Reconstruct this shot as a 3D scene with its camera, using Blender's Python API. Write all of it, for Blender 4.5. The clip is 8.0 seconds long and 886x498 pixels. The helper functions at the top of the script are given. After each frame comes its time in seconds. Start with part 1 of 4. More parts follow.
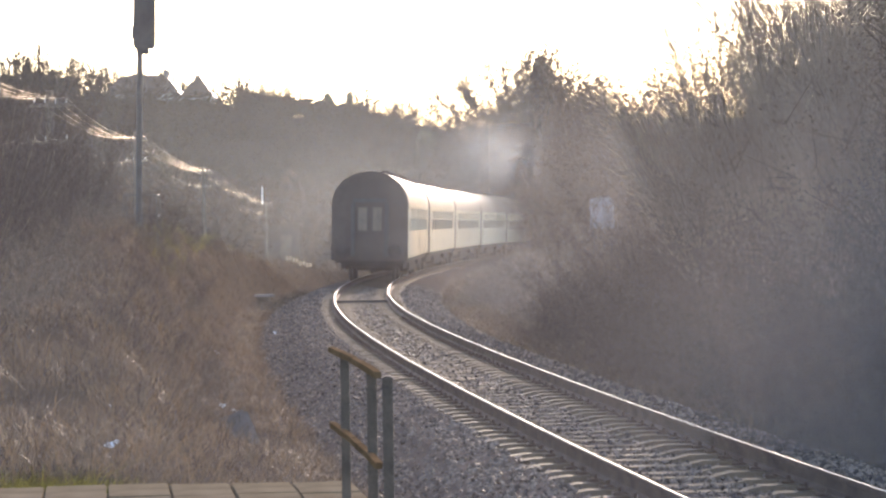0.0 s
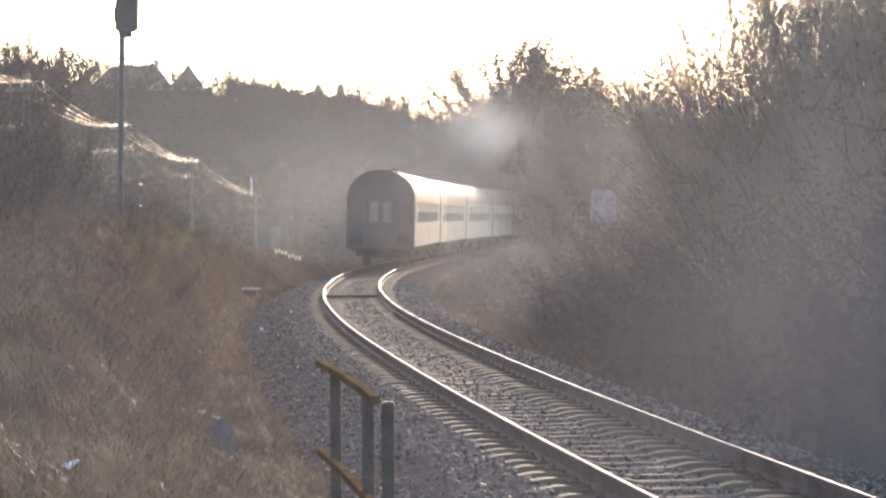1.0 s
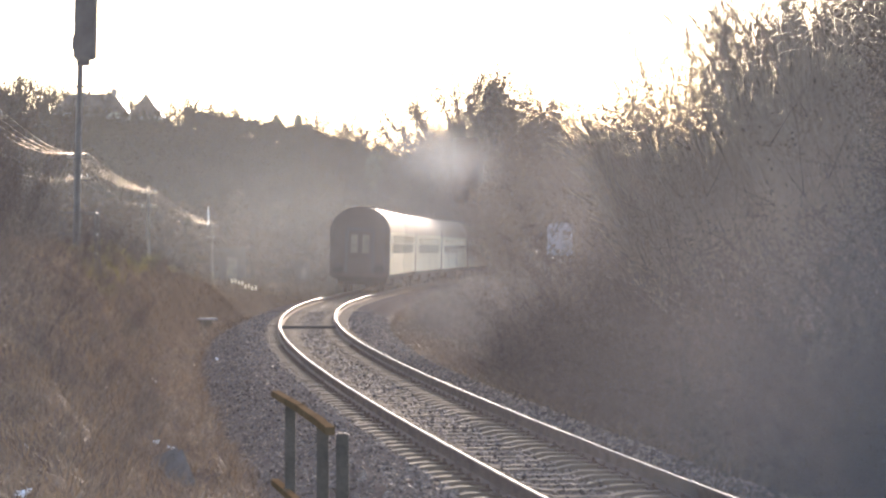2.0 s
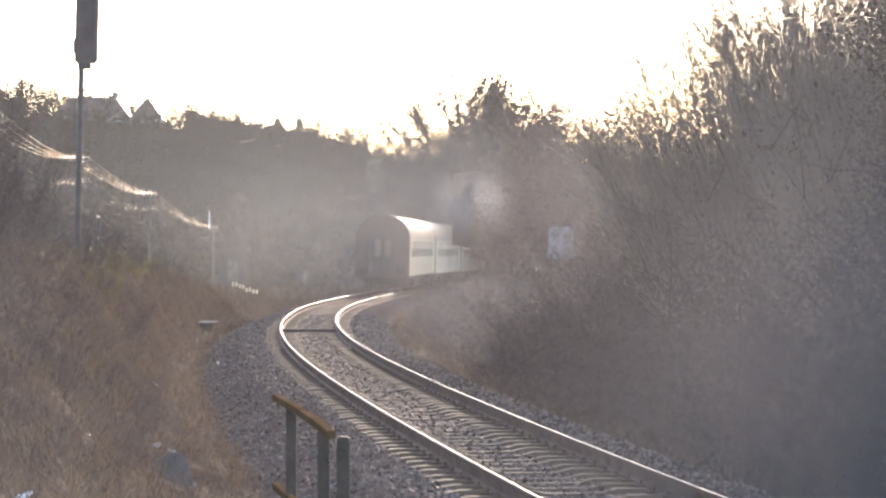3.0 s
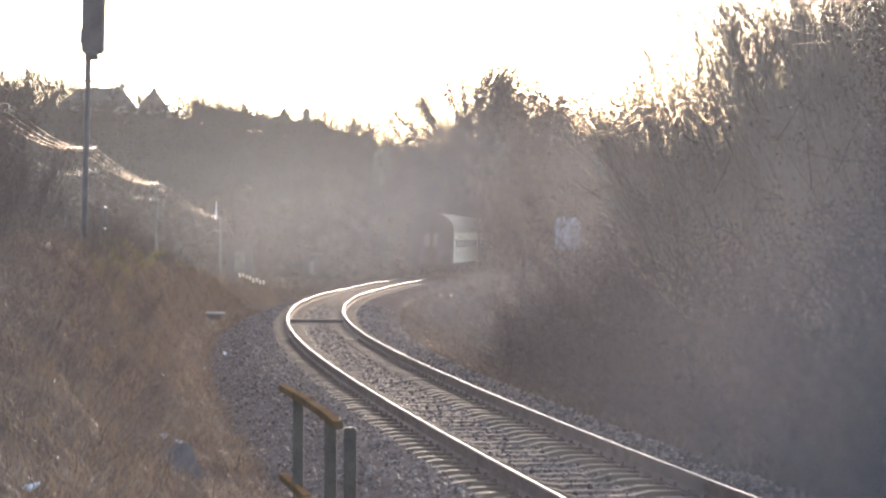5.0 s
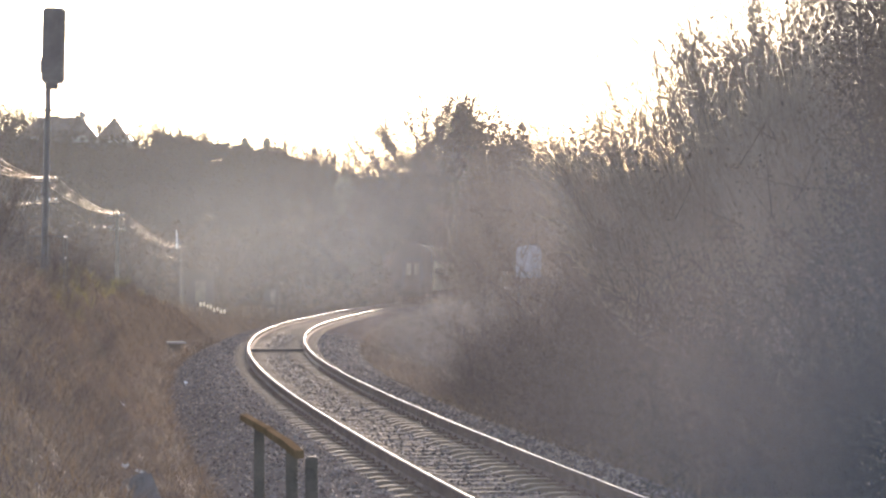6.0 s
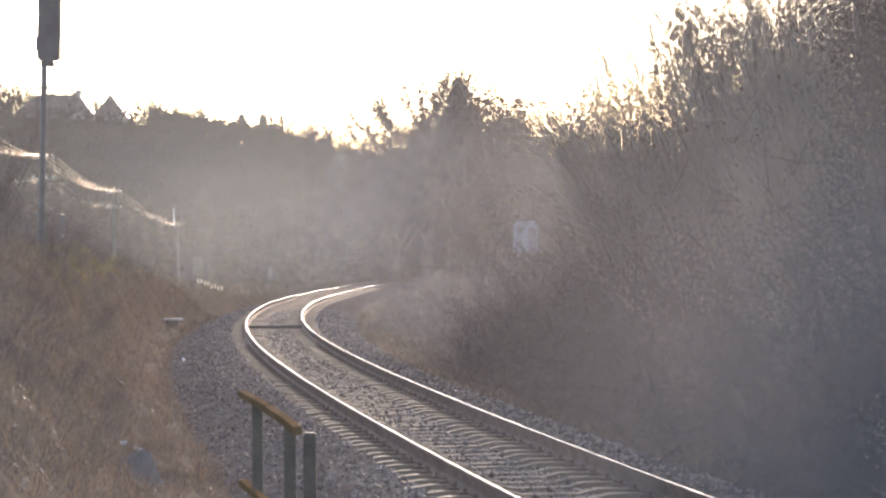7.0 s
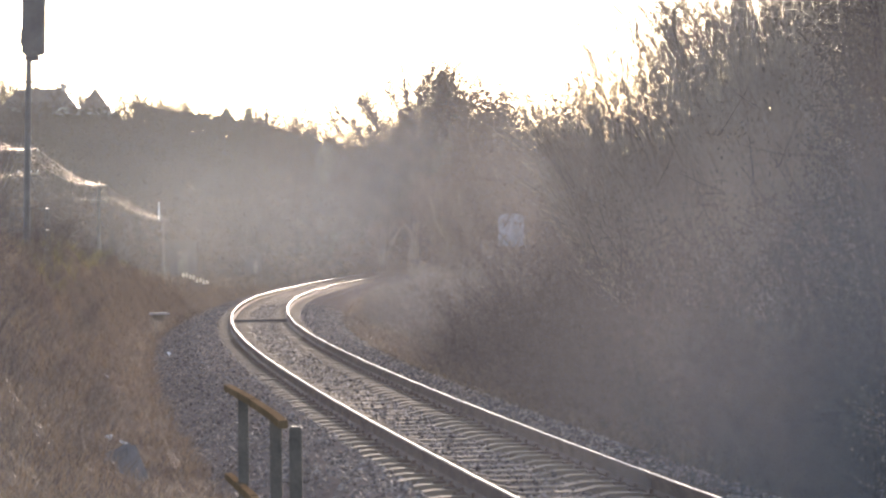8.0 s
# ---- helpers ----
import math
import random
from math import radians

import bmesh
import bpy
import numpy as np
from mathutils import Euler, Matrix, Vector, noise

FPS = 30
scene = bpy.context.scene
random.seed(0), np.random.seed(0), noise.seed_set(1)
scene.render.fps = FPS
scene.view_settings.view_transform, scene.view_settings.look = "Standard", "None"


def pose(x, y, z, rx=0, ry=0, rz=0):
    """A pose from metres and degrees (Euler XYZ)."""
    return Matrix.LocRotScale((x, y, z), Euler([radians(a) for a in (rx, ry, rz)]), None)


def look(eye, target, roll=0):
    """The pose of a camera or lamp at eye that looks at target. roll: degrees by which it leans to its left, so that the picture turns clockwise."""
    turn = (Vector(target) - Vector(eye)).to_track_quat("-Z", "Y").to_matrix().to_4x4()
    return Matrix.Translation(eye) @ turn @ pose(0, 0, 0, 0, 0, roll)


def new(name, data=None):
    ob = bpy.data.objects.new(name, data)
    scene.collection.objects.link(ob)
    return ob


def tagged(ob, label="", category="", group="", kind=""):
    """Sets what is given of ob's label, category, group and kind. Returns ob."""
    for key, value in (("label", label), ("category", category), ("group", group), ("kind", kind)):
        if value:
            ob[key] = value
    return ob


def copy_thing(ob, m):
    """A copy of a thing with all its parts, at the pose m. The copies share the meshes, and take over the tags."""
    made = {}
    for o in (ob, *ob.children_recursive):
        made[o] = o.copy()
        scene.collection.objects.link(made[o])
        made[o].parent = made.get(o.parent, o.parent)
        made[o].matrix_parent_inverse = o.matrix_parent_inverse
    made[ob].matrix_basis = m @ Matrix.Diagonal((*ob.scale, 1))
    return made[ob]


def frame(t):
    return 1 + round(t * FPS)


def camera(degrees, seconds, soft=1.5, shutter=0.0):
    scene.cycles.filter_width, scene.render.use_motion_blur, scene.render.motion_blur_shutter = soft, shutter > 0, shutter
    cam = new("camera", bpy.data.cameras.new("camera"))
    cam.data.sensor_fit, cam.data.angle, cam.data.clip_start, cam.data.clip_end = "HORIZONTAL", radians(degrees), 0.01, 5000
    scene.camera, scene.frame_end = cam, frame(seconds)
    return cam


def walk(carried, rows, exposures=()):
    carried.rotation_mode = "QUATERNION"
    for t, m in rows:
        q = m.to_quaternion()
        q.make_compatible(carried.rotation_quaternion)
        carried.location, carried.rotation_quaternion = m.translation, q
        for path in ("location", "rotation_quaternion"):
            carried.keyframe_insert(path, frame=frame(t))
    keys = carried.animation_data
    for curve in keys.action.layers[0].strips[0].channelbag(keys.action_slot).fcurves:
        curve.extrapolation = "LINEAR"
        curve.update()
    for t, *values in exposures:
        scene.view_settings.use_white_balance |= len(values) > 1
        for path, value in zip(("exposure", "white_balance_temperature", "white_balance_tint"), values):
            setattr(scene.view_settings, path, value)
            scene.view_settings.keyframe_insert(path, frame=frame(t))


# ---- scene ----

# camera: hand-held, standing on the platform end, long lens
EYE = 2.024
cam = camera(17.82, 8.0, soft=2.5)


def aim(t, back, yaw, up, roll, aside=0.0):
    """A row of the path: metres stepped back, degrees to the right, upwards, and of lean, metres to the right."""
    eye = Vector((aside, -back, EYE))
    a, b = radians(yaw), radians(up)
    way = Vector((math.sin(a) * math.cos(b), math.cos(a) * math.cos(b), math.sin(b)))
    return t, look(eye, eye + way * 50, roll)


walk(cam, [
    aim(0.0, 2.66, -1.294, -0.563, -0.85, 0.16),
    aim(0.5, 0, -1.0367, -0.6094, -0.5405),
    aim(1.0, 0, -1.0938, -0.7159, -0.5009),
    aim(1.5, 0, -0.6762, -0.2803, -0.3296),
    aim(2.0, 0, -0.2112, -0.0743, 0.0565),
    aim(2.2, 0, -0.087, 0.030, 0.07),
    aim(3.3, 0, -0.2642, -0.0081, 0.0895),
    aim(3.5, 0, 0.0807, 0.2663, 0.1541),
    aim(4.0, 0, -0.5601, -0.2248, 0.2491),
    aim(4.2, 0, -0.6105, -0.4779, 0.2581),
    aim(5.5, 0, 0.0014, 0.1518, -0.0283),
    aim(6.0, 0, 0.4218, 0.3884, -0.0752),
    aim(6.5, 0, 0.4016, -0.0302, -0.2966),
    aim(7.0, 0, 0.4784, -0.1056, -0.3596),
    aim(7.5, 0, 0.8921, -0.2114, -0.4243),
    aim(8.0, 0, 0.7737, -0.2425, -0.5068),
], exposures=[(0.0, 2.22, 6850, 19), (8.0, 2.22, 6850, 19)])

# low winter sun ahead, a little to the right
SUN_UP, SUN_RIGHT = 17.0, 9.5
world = bpy.data.worlds.new("world")
scene.world = world
world.use_nodes = True
wn = world.node_tree.nodes
sky = wn.new("ShaderNodeTexSky")
sky.sky_type, sky.sun_disc = "NISHITA", False
sky.sun_elevation, sky.sun_rotation = radians(SUN_UP), radians(SUN_RIGHT)
sky.dust_density, sky.air_density, sky.ozone_density = 0.8, 1.0, 2.0
wn["Background"].inputs["Strength"].default_value = 0.15
world.node_tree.links.new(sky.outputs[0], wn["Background"].inputs[0])
sun = new("sun", bpy.data.lights.new("sun", "SUN"))
sun.data.energy, sun.data.angle, sun.data.color = 2.0, radians(0.6), (1.0, 0.86, 0.70)
sun_way = Vector((math.sin(radians(SUN_RIGHT)) * math.cos(radians(SUN_UP)), math.cos(radians(SUN_RIGHT)) * math.cos(radians(SUN_UP)), math.sin(radians(SUN_UP))))
sun.matrix_world = look(sun_way * 100, (0, 0, 0))


# ---- materials ----
def material(name, dark, light, scale=4.0, rough=0.8, metal=0.0, bump=0.0, fine=40.0, island=0.0, spec=0.5, through_light=0.0):
    """A surface between two colours: broad stains, fine grain, relief, and a shade of its own for each piece."""
    m = bpy.data.materials.new(name)
    m.use_nodes = True
    n, l = m.node_tree.nodes, m.node_tree.links
    b = n["Principled BSDF"]
    b.inputs["Roughness"].default_value, b.inputs["Metallic"].default_value = rough, metal
    b.inputs["Specular IOR Level"].default_value = spec
    co = n.new("ShaderNodeTexCoord")
    big, small = n.new("ShaderNodeTexNoise"), n.new("ShaderNodeTexNoise")
    for tex, s in ((big, scale), (small, fine)):
        tex.inputs["Scale"].default_value, tex.inputs["Detail"].default_value = s, 5
        l.new(co.outputs["Object"], tex.inputs["Vector"])
    add = n.new("ShaderNodeMath")
    add.operation = "ADD"
    half = n.new("ShaderNodeMath")
    half.operation, half.inputs[1].default_value = "MULTIPLY_ADD", 0.5
    half.inputs[2].default_value = -0.15
    l.new(small.outputs[0], half.inputs[0])
    l.new(big.outputs[0], add.inputs[0])
    l.new(half.outputs[0], add.inputs[1])
    fac = add.outputs[0]
    if island:
        geo = n.new("ShaderNodeNewGeometry")
        mul = n.new("ShaderNodeMath")
        mul.operation, mul.inputs[1].default_value, mul.inputs[2].default_value = "MULTIPLY_ADD", island, -island / 2
        l.new(geo.outputs["Random Per Island"], mul.inputs[0])
        plus = n.new("ShaderNodeMath")
        plus.operation = "ADD"
        l.new(fac, plus.inputs[0])
        l.new(mul.outputs[0], plus.inputs[1])
        fac = plus.outputs[0]
    ramp = n.new("ShaderNodeValToRGB")
    ramp.color_ramp.elements[0].position, ramp.color_ramp.elements[1].position = 0.3, 0.8
    ramp.color_ramp.elements[0].color, ramp.color_ramp.elements[1].color = (*dark, 1), (*light, 1)
    l.new(fac, ramp.inputs[0])
    l.new(ramp.outputs[0], b.inputs["Base Color"])
    if bump:
        bp = n.new("ShaderNodeBump")
        bp.inputs["Strength"].default_value, bp.inputs["Distance"].default_value = bump, 0.02
        l.new(small.outputs[0], bp.inputs["Height"])
        l.new(bp.outputs[0], b.inputs["Normal"])
    if through_light:
        tr = n.new("ShaderNodeBsdfTranslucent")
        l.new(ramp.outputs[0], tr.inputs["Color"])
        mix = n.new("ShaderNodeMixShader")
        mix.inputs[0].default_value = through_light
        l.new(b.outputs[0], mix.inputs[1])
        l.new(tr.outputs[0], mix.inputs[2])
        l.new(mix.outputs[0], n["Material Output"].inputs[0])
    return m


def smoke_haze_material(name, colour, thick, core=0.1, patch=0.5):
    """Thin smoke, used for painted haze as well: see-through, in patches, and thinning out towards the rim of each
    wisp.
    """
    m = bpy.data.materials.new(name)
    m.use_nodes = True
    n, l = m.node_tree.nodes, m.node_tree.links
    n.remove(n["Principled BSDF"])
    co, tex, info = n.new("ShaderNodeTexCoord"), n.new("ShaderNodeTexNoise"), n.new("ShaderNodeObjectInfo")
    tex.noise_dimensions = "4D"
    tex.inputs["Scale"].default_value, tex.inputs["Detail"].default_value = 1.3, 4
    turn = n.new("ShaderNodeMath")
    turn.operation, turn.inputs[1].default_value = "MULTIPLY", 40
    l.new(info.outputs["Random"], turn.inputs[0])
    l.new(turn.outputs[0], tex.inputs["W"])
    l.new(co.outputs["Object"], tex.inputs["Vector"])
    size = n.new("ShaderNodeVectorMath")
    size.operation = "LENGTH"
    flat = n.new("ShaderNodeVectorMath")
    flat.operation, flat.inputs[1].default_value = "MULTIPLY", (1, 0, 1)
    l.new(co.outputs["Object"], flat.inputs[0])
    l.new(flat.outputs[0], size.inputs[0])
    rim = n.new("ShaderNodeMapRange")
    rim.interpolation_type = "SMOOTHSTEP"
    for key, value in (("From Min", 1.0), ("From Max", core), ("To Min", 0.0), ("To Max", 1.0)):
        rim.inputs[key].default_value = value
    l.new(size.outputs["Value"], rim.inputs[0])
    ramp = n.new("ShaderNodeMapRange")
    for key, value in (("From Min", 0.3), ("From Max", 0.72), ("To Min", thick * patch), ("To Max", thick)):
        ramp.inputs[key].default_value = value
    l.new(tex.outputs[0], ramp.inputs[0])
    both = n.new("ShaderNodeMath")
    both.operation = "MULTIPLY"
    l.new(rim.outputs[0], both.inputs[0])
    l.new(ramp.outputs[0], both.inputs[1])
    tp, df, tl = n.new("ShaderNodeBsdfTransparent"), n.new("ShaderNodeBsdfDiffuse"), n.new("ShaderNodeBsdfTranslucent")
    df.inputs[0].default_value = tl.inputs[0].default_value = (*colour, 1)
    half, mix = n.new("ShaderNodeMixShader"), n.new("ShaderNodeMixShader")
    half.inputs[0].default_value = 0.5
    l.new(df.outputs[0], half.inputs[1])
    l.new(tl.outputs[0], half.inputs[2])
    l.new(both.outputs[0], mix.inputs[0])
    l.new(tp.outputs[0], mix.inputs[1])
    l.new(half.outputs[0], mix.inputs[2])
    l.new(mix.outputs[0], n["Material Output"].inputs[0])
    return m


M_GROUND = material("dry_earth", (0.03, 0.022, 0.015), (0.078, 0.056, 0.036), 0.8, 0.95, bump=0.6, fine=25, spec=0.0)
M_GRASS = material("dry_grass", (0.02, 0.0145, 0.009), (0.142, 0.097, 0.054), 0.9, 0.5, fine=6, island=1.1, through_light=0.3, spec=0.13)
M_GREEN = material("pale_grass", (0.07, 0.066, 0.016), (0.2, 0.175, 0.05), 0.6, 0.7, fine=6, island=0.5, through_light=0.35, spec=0.0)
M_BALLAST = material("ballast_bed", (0.03, 0.025, 0.022), (0.085, 0.07, 0.06), 3, 0.9, bump=1.0, fine=22, spec=0.0)
M_STONE = material("ballast_stone", (0.038, 0.031, 0.027), (0.19, 0.15, 0.118), 1.5, 0.6, bump=0.2, fine=30, spec=0.03, island=0.8)
M_CONCRETE = material("weathered_concrete", (0.07, 0.051, 0.033), (0.135, 0.099, 0.064), 2.5, 0.75, bump=0.35, fine=50, spec=0.06)
M_SLAB = material("paving_concrete", (0.1, 0.075, 0.048), (0.185, 0.142, 0.095), 3, 0.8, bump=0.3, fine=60, spec=0.0)
M_RUST = material("rusty_steel", (0.035, 0.024, 0.019), (0.09, 0.06, 0.044), 3, 0.75, bump=0.3, fine=40, spec=0.02)
M_POLISH = material("polished_rail_head", (0.075, 0.073, 0.07), (0.11, 0.107, 0.103), 2, 0.34, metal=1.0, fine=60)
M_PAINT = material("worn_railing_paint", (0.05, 0.037, 0.029), (0.115, 0.085, 0.064), 6, 0.6, bump=0.2, fine=50, spec=0.2)
M_TIMBER = material("worn_tan_timber", (0.065, 0.04, 0.021), (0.135, 0.086, 0.048), 5, 0.6, bump=0.3, fine=40, spec=0.0)
M_BARK = material("bare_bark", (0.045, 0.034, 0.027), (0.16, 0.12, 0.085), 0.7, 0.7, fine=9, island=0.5, spec=0.08)
M_TWIG = material("brown_twig", (0.135, 0.097, 0.067), (0.3, 0.22, 0.15), 0.5, 0.42, fine=9, island=0.5, spec=0.3)
M_CANE = material("smooth_bramble_cane", (0.07, 0.047, 0.034), (0.2, 0.14, 0.095), 0.5, 0.5, fine=9, island=0.6, spec=0.35)
M_LEAF = material("dead_leaf", (0.1, 0.074, 0.052), (0.22, 0.163, 0.11), 0.5, 0.7, fine=9, island=0.4, through_light=0.35, spec=0.0)
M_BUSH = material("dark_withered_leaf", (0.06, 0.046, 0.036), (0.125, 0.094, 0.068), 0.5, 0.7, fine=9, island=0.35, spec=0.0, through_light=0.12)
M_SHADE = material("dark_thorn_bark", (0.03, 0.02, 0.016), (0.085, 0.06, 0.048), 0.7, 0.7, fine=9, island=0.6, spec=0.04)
M_IVY = material("dark_evergreen", (0.025, 0.03, 0.015), (0.08, 0.085, 0.04), 0.6, 0.5, fine=9, island=0.6, through_light=0.2)
M_WOOD_FAR = material("far_wood", (0.045, 0.037, 0.029), (0.075, 0.062, 0.048), 0.05, 0.9, fine=0.9, island=0.2, spec=0.0)
M_COACH = material("cream_coach_paint", (0.66, 0.54, 0.37), (0.8, 0.68, 0.5), 0.6, 0.25, fine=9)
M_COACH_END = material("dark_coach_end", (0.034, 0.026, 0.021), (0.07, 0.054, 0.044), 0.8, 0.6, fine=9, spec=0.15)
M_ROOF = material("pale_coach_roof", (0.16, 0.118, 0.07), (0.25, 0.19, 0.12), 0.5, 0.6, fine=7, spec=0.2)
M_UNDER = material("grimy_underframe", (0.022, 0.02, 0.018), (0.06, 0.05, 0.045), 2, 0.8, fine=15, spec=0.03)
M_GLASS = material("dark_window_glass", (0.015, 0.017, 0.02), (0.03, 0.033, 0.037), 2, 0.15, fine=9, spec=0.15)
M_CURTAIN = material("pale_curtain", (0.36, 0.32, 0.26), (0.55, 0.5, 0.42), 3, 0.7, fine=14, spec=0.05)
M_RUBBER = material("black_rubber", (0.02, 0.02, 0.02), (0.045, 0.043, 0.042), 3, 0.7, fine=20)
M_SIGNAL = material("dark_signal_steel", (0.024, 0.02, 0.018), (0.06, 0.052, 0.046), 2, 0.5, fine=20, spec=0.2)
M_MAST = material("grey_mast_steel", (0.036, 0.032, 0.029), (0.085, 0.077, 0.07), 2, 0.5, fine=20, spec=0.2)
M_WIRE = material("copper_wire", (0.32, 0.23, 0.125), (0.42, 0.31, 0.18), 2, 0.5, metal=1.0, fine=20)
M_INSUL = material("white_porcelain", (0.32, 0.3, 0.27), (0.5, 0.48, 0.44), 2, 0.2, fine=20)
M_POLE = material("grey_pole_timber", (0.10, 0.08, 0.06), (0.22, 0.18, 0.14), 2, 0.85, fine=20, spec=0.0)
M_BOARD = material("whitewashed_board", (0.62, 0.6, 0.56), (0.8, 0.78, 0.74), 3, 0.6, fine=15)
M_WALL = material("pale_render", (0.13, 0.126, 0.12), (0.21, 0.203, 0.195), 0.4, 0.85, fine=3, spec=0.1)
M_HUT = material("dull_grey_render", (0.075, 0.066, 0.055), (0.12, 0.105, 0.09), 0.4, 0.85, fine=3, spec=0.0)
M_TILE = material("grey_roof_tile", (0.06, 0.044, 0.032), (0.11, 0.082, 0.06), 0.6, 0.4, fine=4, spec=0.12)
M_MARKER = material("blue_grey_concrete", (0.075, 0.07, 0.066), (0.13, 0.122, 0.115), 4, 0.8, bump=0.25, fine=45, spec=0.0)
M_POD = material("straw_seed_pod", (0.45, 0.40, 0.31), (0.66, 0.60, 0.48), 3, 0.5, fine=20, through_light=0.5)
M_SIGN = material("faded_white_panel", (0.09, 0.09, 0.10), (0.24, 0.24, 0.265), 6, 0.6, fine=25, spec=0.1)
# pale tint stands for daylight showing through the end door
M_PANE = material("daylight_tinted_pane", (0.075, 0.06, 0.048), (0.14, 0.115, 0.09), 2, 0.4, fine=9, spec=0.15)
M_SMOKE = smoke_haze_material("pale_smoke", (0.2, 0.198, 0.18), 0.3, 0.3, 0.6)
# haze painted over the brambles and bushes to lift their darks
M_VEIL = smoke_haze_material("faint_painted_haze", (0.30, 0.285, 0.27), 0.23, 0.25, 0.75)
# lens glare painted as a thin veil over nearly the whole view
M_GLARE = smoke_haze_material("thinnest_glare_haze", (0.40, 0.37, 0.375), 0.073, 0.6, 0.9)
# grey lens veil over the right thicket, painted as a sheet
M_HAZE = smoke_haze_material("grey_glare_haze", (0.104, 0.098, 0.096), 0.60, 0.4, 0.9)
M_FOG = smoke_haze_material("sunlit_smoke", (0.225, 0.216, 0.19), 0.17, 0.1, 0.6)
M_PUFF = smoke_haze_material("white_smoke", (0.5, 0.49, 0.465), 0.36)


# ---- geometry helpers ----
def mesh_of(name, verts, faces, mat, smooth=False):
    me = bpy.data.meshes.new(name)
    me.from_pydata(verts.tolist() if hasattr(verts, "tolist") else verts, [], faces.tolist() if hasattr(faces, "tolist") else faces)
    me.materials.append(mat)
    if smooth:
        me.shade_smooth()
    return me


def part(name, source, mat, parent, label=""):
    """Link a bmesh or a mesh as one object under a thing or a part."""
    if isinstance(source, bmesh.types.BMesh):
        me = bpy.data.meshes.new(name)
        source.to_mesh(me)
        source.free()
        me.materials.append(mat)
    else:
        me = source
    ob = new(name, me)
    ob.parent = parent
    return tagged(ob, label)


def box(bm, size, at=(0, 0, 0), bevel=0.0, turn=None):
    m = Matrix.Translation(at) @ (turn.to_4x4() if turn else Matrix()) @ Matrix.Diagonal((*size, 1))
    geo = bmesh.ops.create_cube(bm, size=1, matrix=m)
    if bevel:
        edges = list({e for v in geo["verts"] for e in v.link_edges})
        bmesh.ops.bevel(bm, geom=edges, offset=bevel, segments=2, affect="EDGES")
    return bm


def rod(bm, a, b, r0, r1=None, sides=10):
    a, b = Vector(a), Vector(b)
    way = b - a
    m = Matrix.Translation((a + b) / 2) @ way.to_track_quat("Z", "Y").to_matrix().to_4x4()
    bmesh.ops.create_cone(bm, cap_ends=True, segments=sides, radius1=r0, radius2=r0 if r1 is None else r1, depth=way.length, matrix=m)
    return bm


def prisms(segs, sides=3):
    """Vertices and faces of thin tapered rods: rows x, y, z, x, y, z, radius, radius."""
    s = np.asarray(segs, float)
    a, b, ra, rb = s[:, :3], s[:, 3:6], s[:, 6], s[:, 7]
    d = b - a
    d /= np.linalg.norm(d, axis=1)[:, None] + 1e-9
    ref = np.where(np.abs(d[:, 2:3]) < 0.9, [[0, 0, 1.0]], [[1.0, 0, 0]])
    u = np.cross(d, ref)
    u /= np.linalg.norm(u, axis=1)[:, None] + 1e-9
    w = np.cross(d, u)
    ring = [np.cos(2 * math.pi * k / sides) * u + np.sin(2 * math.pi * k / sides) * w for k in range(sides)]
    v = np.stack([a + ra[:, None] * r for r in ring] + [b + rb[:, None] * r for r in ring], 1).reshape(-1, 3)
    base = np.arange(len(s))[:, None] * 2 * sides
    f = np.concatenate([base + np.array([k, (k + 1) % sides, sides + (k + 1) % sides, sides + k]) for k in range(sides)])
    return v, f


def grow(rng, p, way, length, r, steps, wander, lift, out):
    """One stem as a chain of rods; gives the places along it."""
    p, way = np.array(p, float), np.array(way, float)
    way /= np.linalg.norm(way)
    spots = []
    for i in range(steps):
        way = way + rng.normal(0, wander, 3) + np.array([0, 0, lift])
        way /= np.linalg.norm(way)
        q = p + way * length / steps
        r0, r1 = r * (1 - 0.85 * i / steps), r * (1 - 0.85 * (i + 1) / steps)
        out.append((*p, *q, r0, r1))
        spots.append((q, way, r1, (i + 1) / steps))
        p = q
    return spots


def side_way(rng, way, spread):
    d = way + rng.normal(0, spread, 3)
    return d / np.linalg.norm(d)


def leaves_at(rng, spots, count, size, spread):
    """Small bent leaves scattered round the given places."""
    k = rng.integers(0, len(spots), count)
    c = np.array([spots[i] for i in k]) + rng.normal(0, spread, (count, 3))
    u, w = rng.normal(0, 1, (count, 3)), rng.normal(0, 1, (count, 3))
    u /= np.linalg.norm(u, axis=1)[:, None]
    w -= (w * u).sum(1)[:, None] * u
    w /= np.linalg.norm(w, axis=1)[:, None]
    s = size * rng.uniform(0.6, 1.4, (count, 1))
    n = np.cross(u, w)
    v = np.stack([c - u * s, c + w * s * 0.5 + n * s * 0.2, c + u * s, c - w * s * 0.5 + n * s * 0.2], 1).reshape(-1, 3)
    f = np.arange(count)[:, None] * 4 + np.array([[0, 1, 2, 3]])
    return v, f


# ---- the line of the track ----
def track_line():
    """Rows of x, y and heading every half metre: an easy bend that tightens, then opens again."""
    x, y, th = 3.3264, 10.0, -0.15052
    back, ahead = [], []
    bx, by, bt = x, y, th
    for i in range(60):
        bx, by = bx - 0.5 * math.sin(bt), by - 0.5 * math.cos(bt)
        bt -= 0.00112 * 0.5
        back.append((bx, by, bt))
    for i in range(760):
        ahead.append((x, y, th))
        th += 0.5 * np.interp(10 + i * 0.5, [42.66, 70.19, 100, 118], [0.001118, 0.002289, 0.002289, 0.000907])
        x, y = x + 0.5 * math.sin(th), y + 0.5 * math.cos(th)
    return np.array(back[::-1] + ahead)


LINE = track_line()
S0 = 60  # the row at 10 m ahead


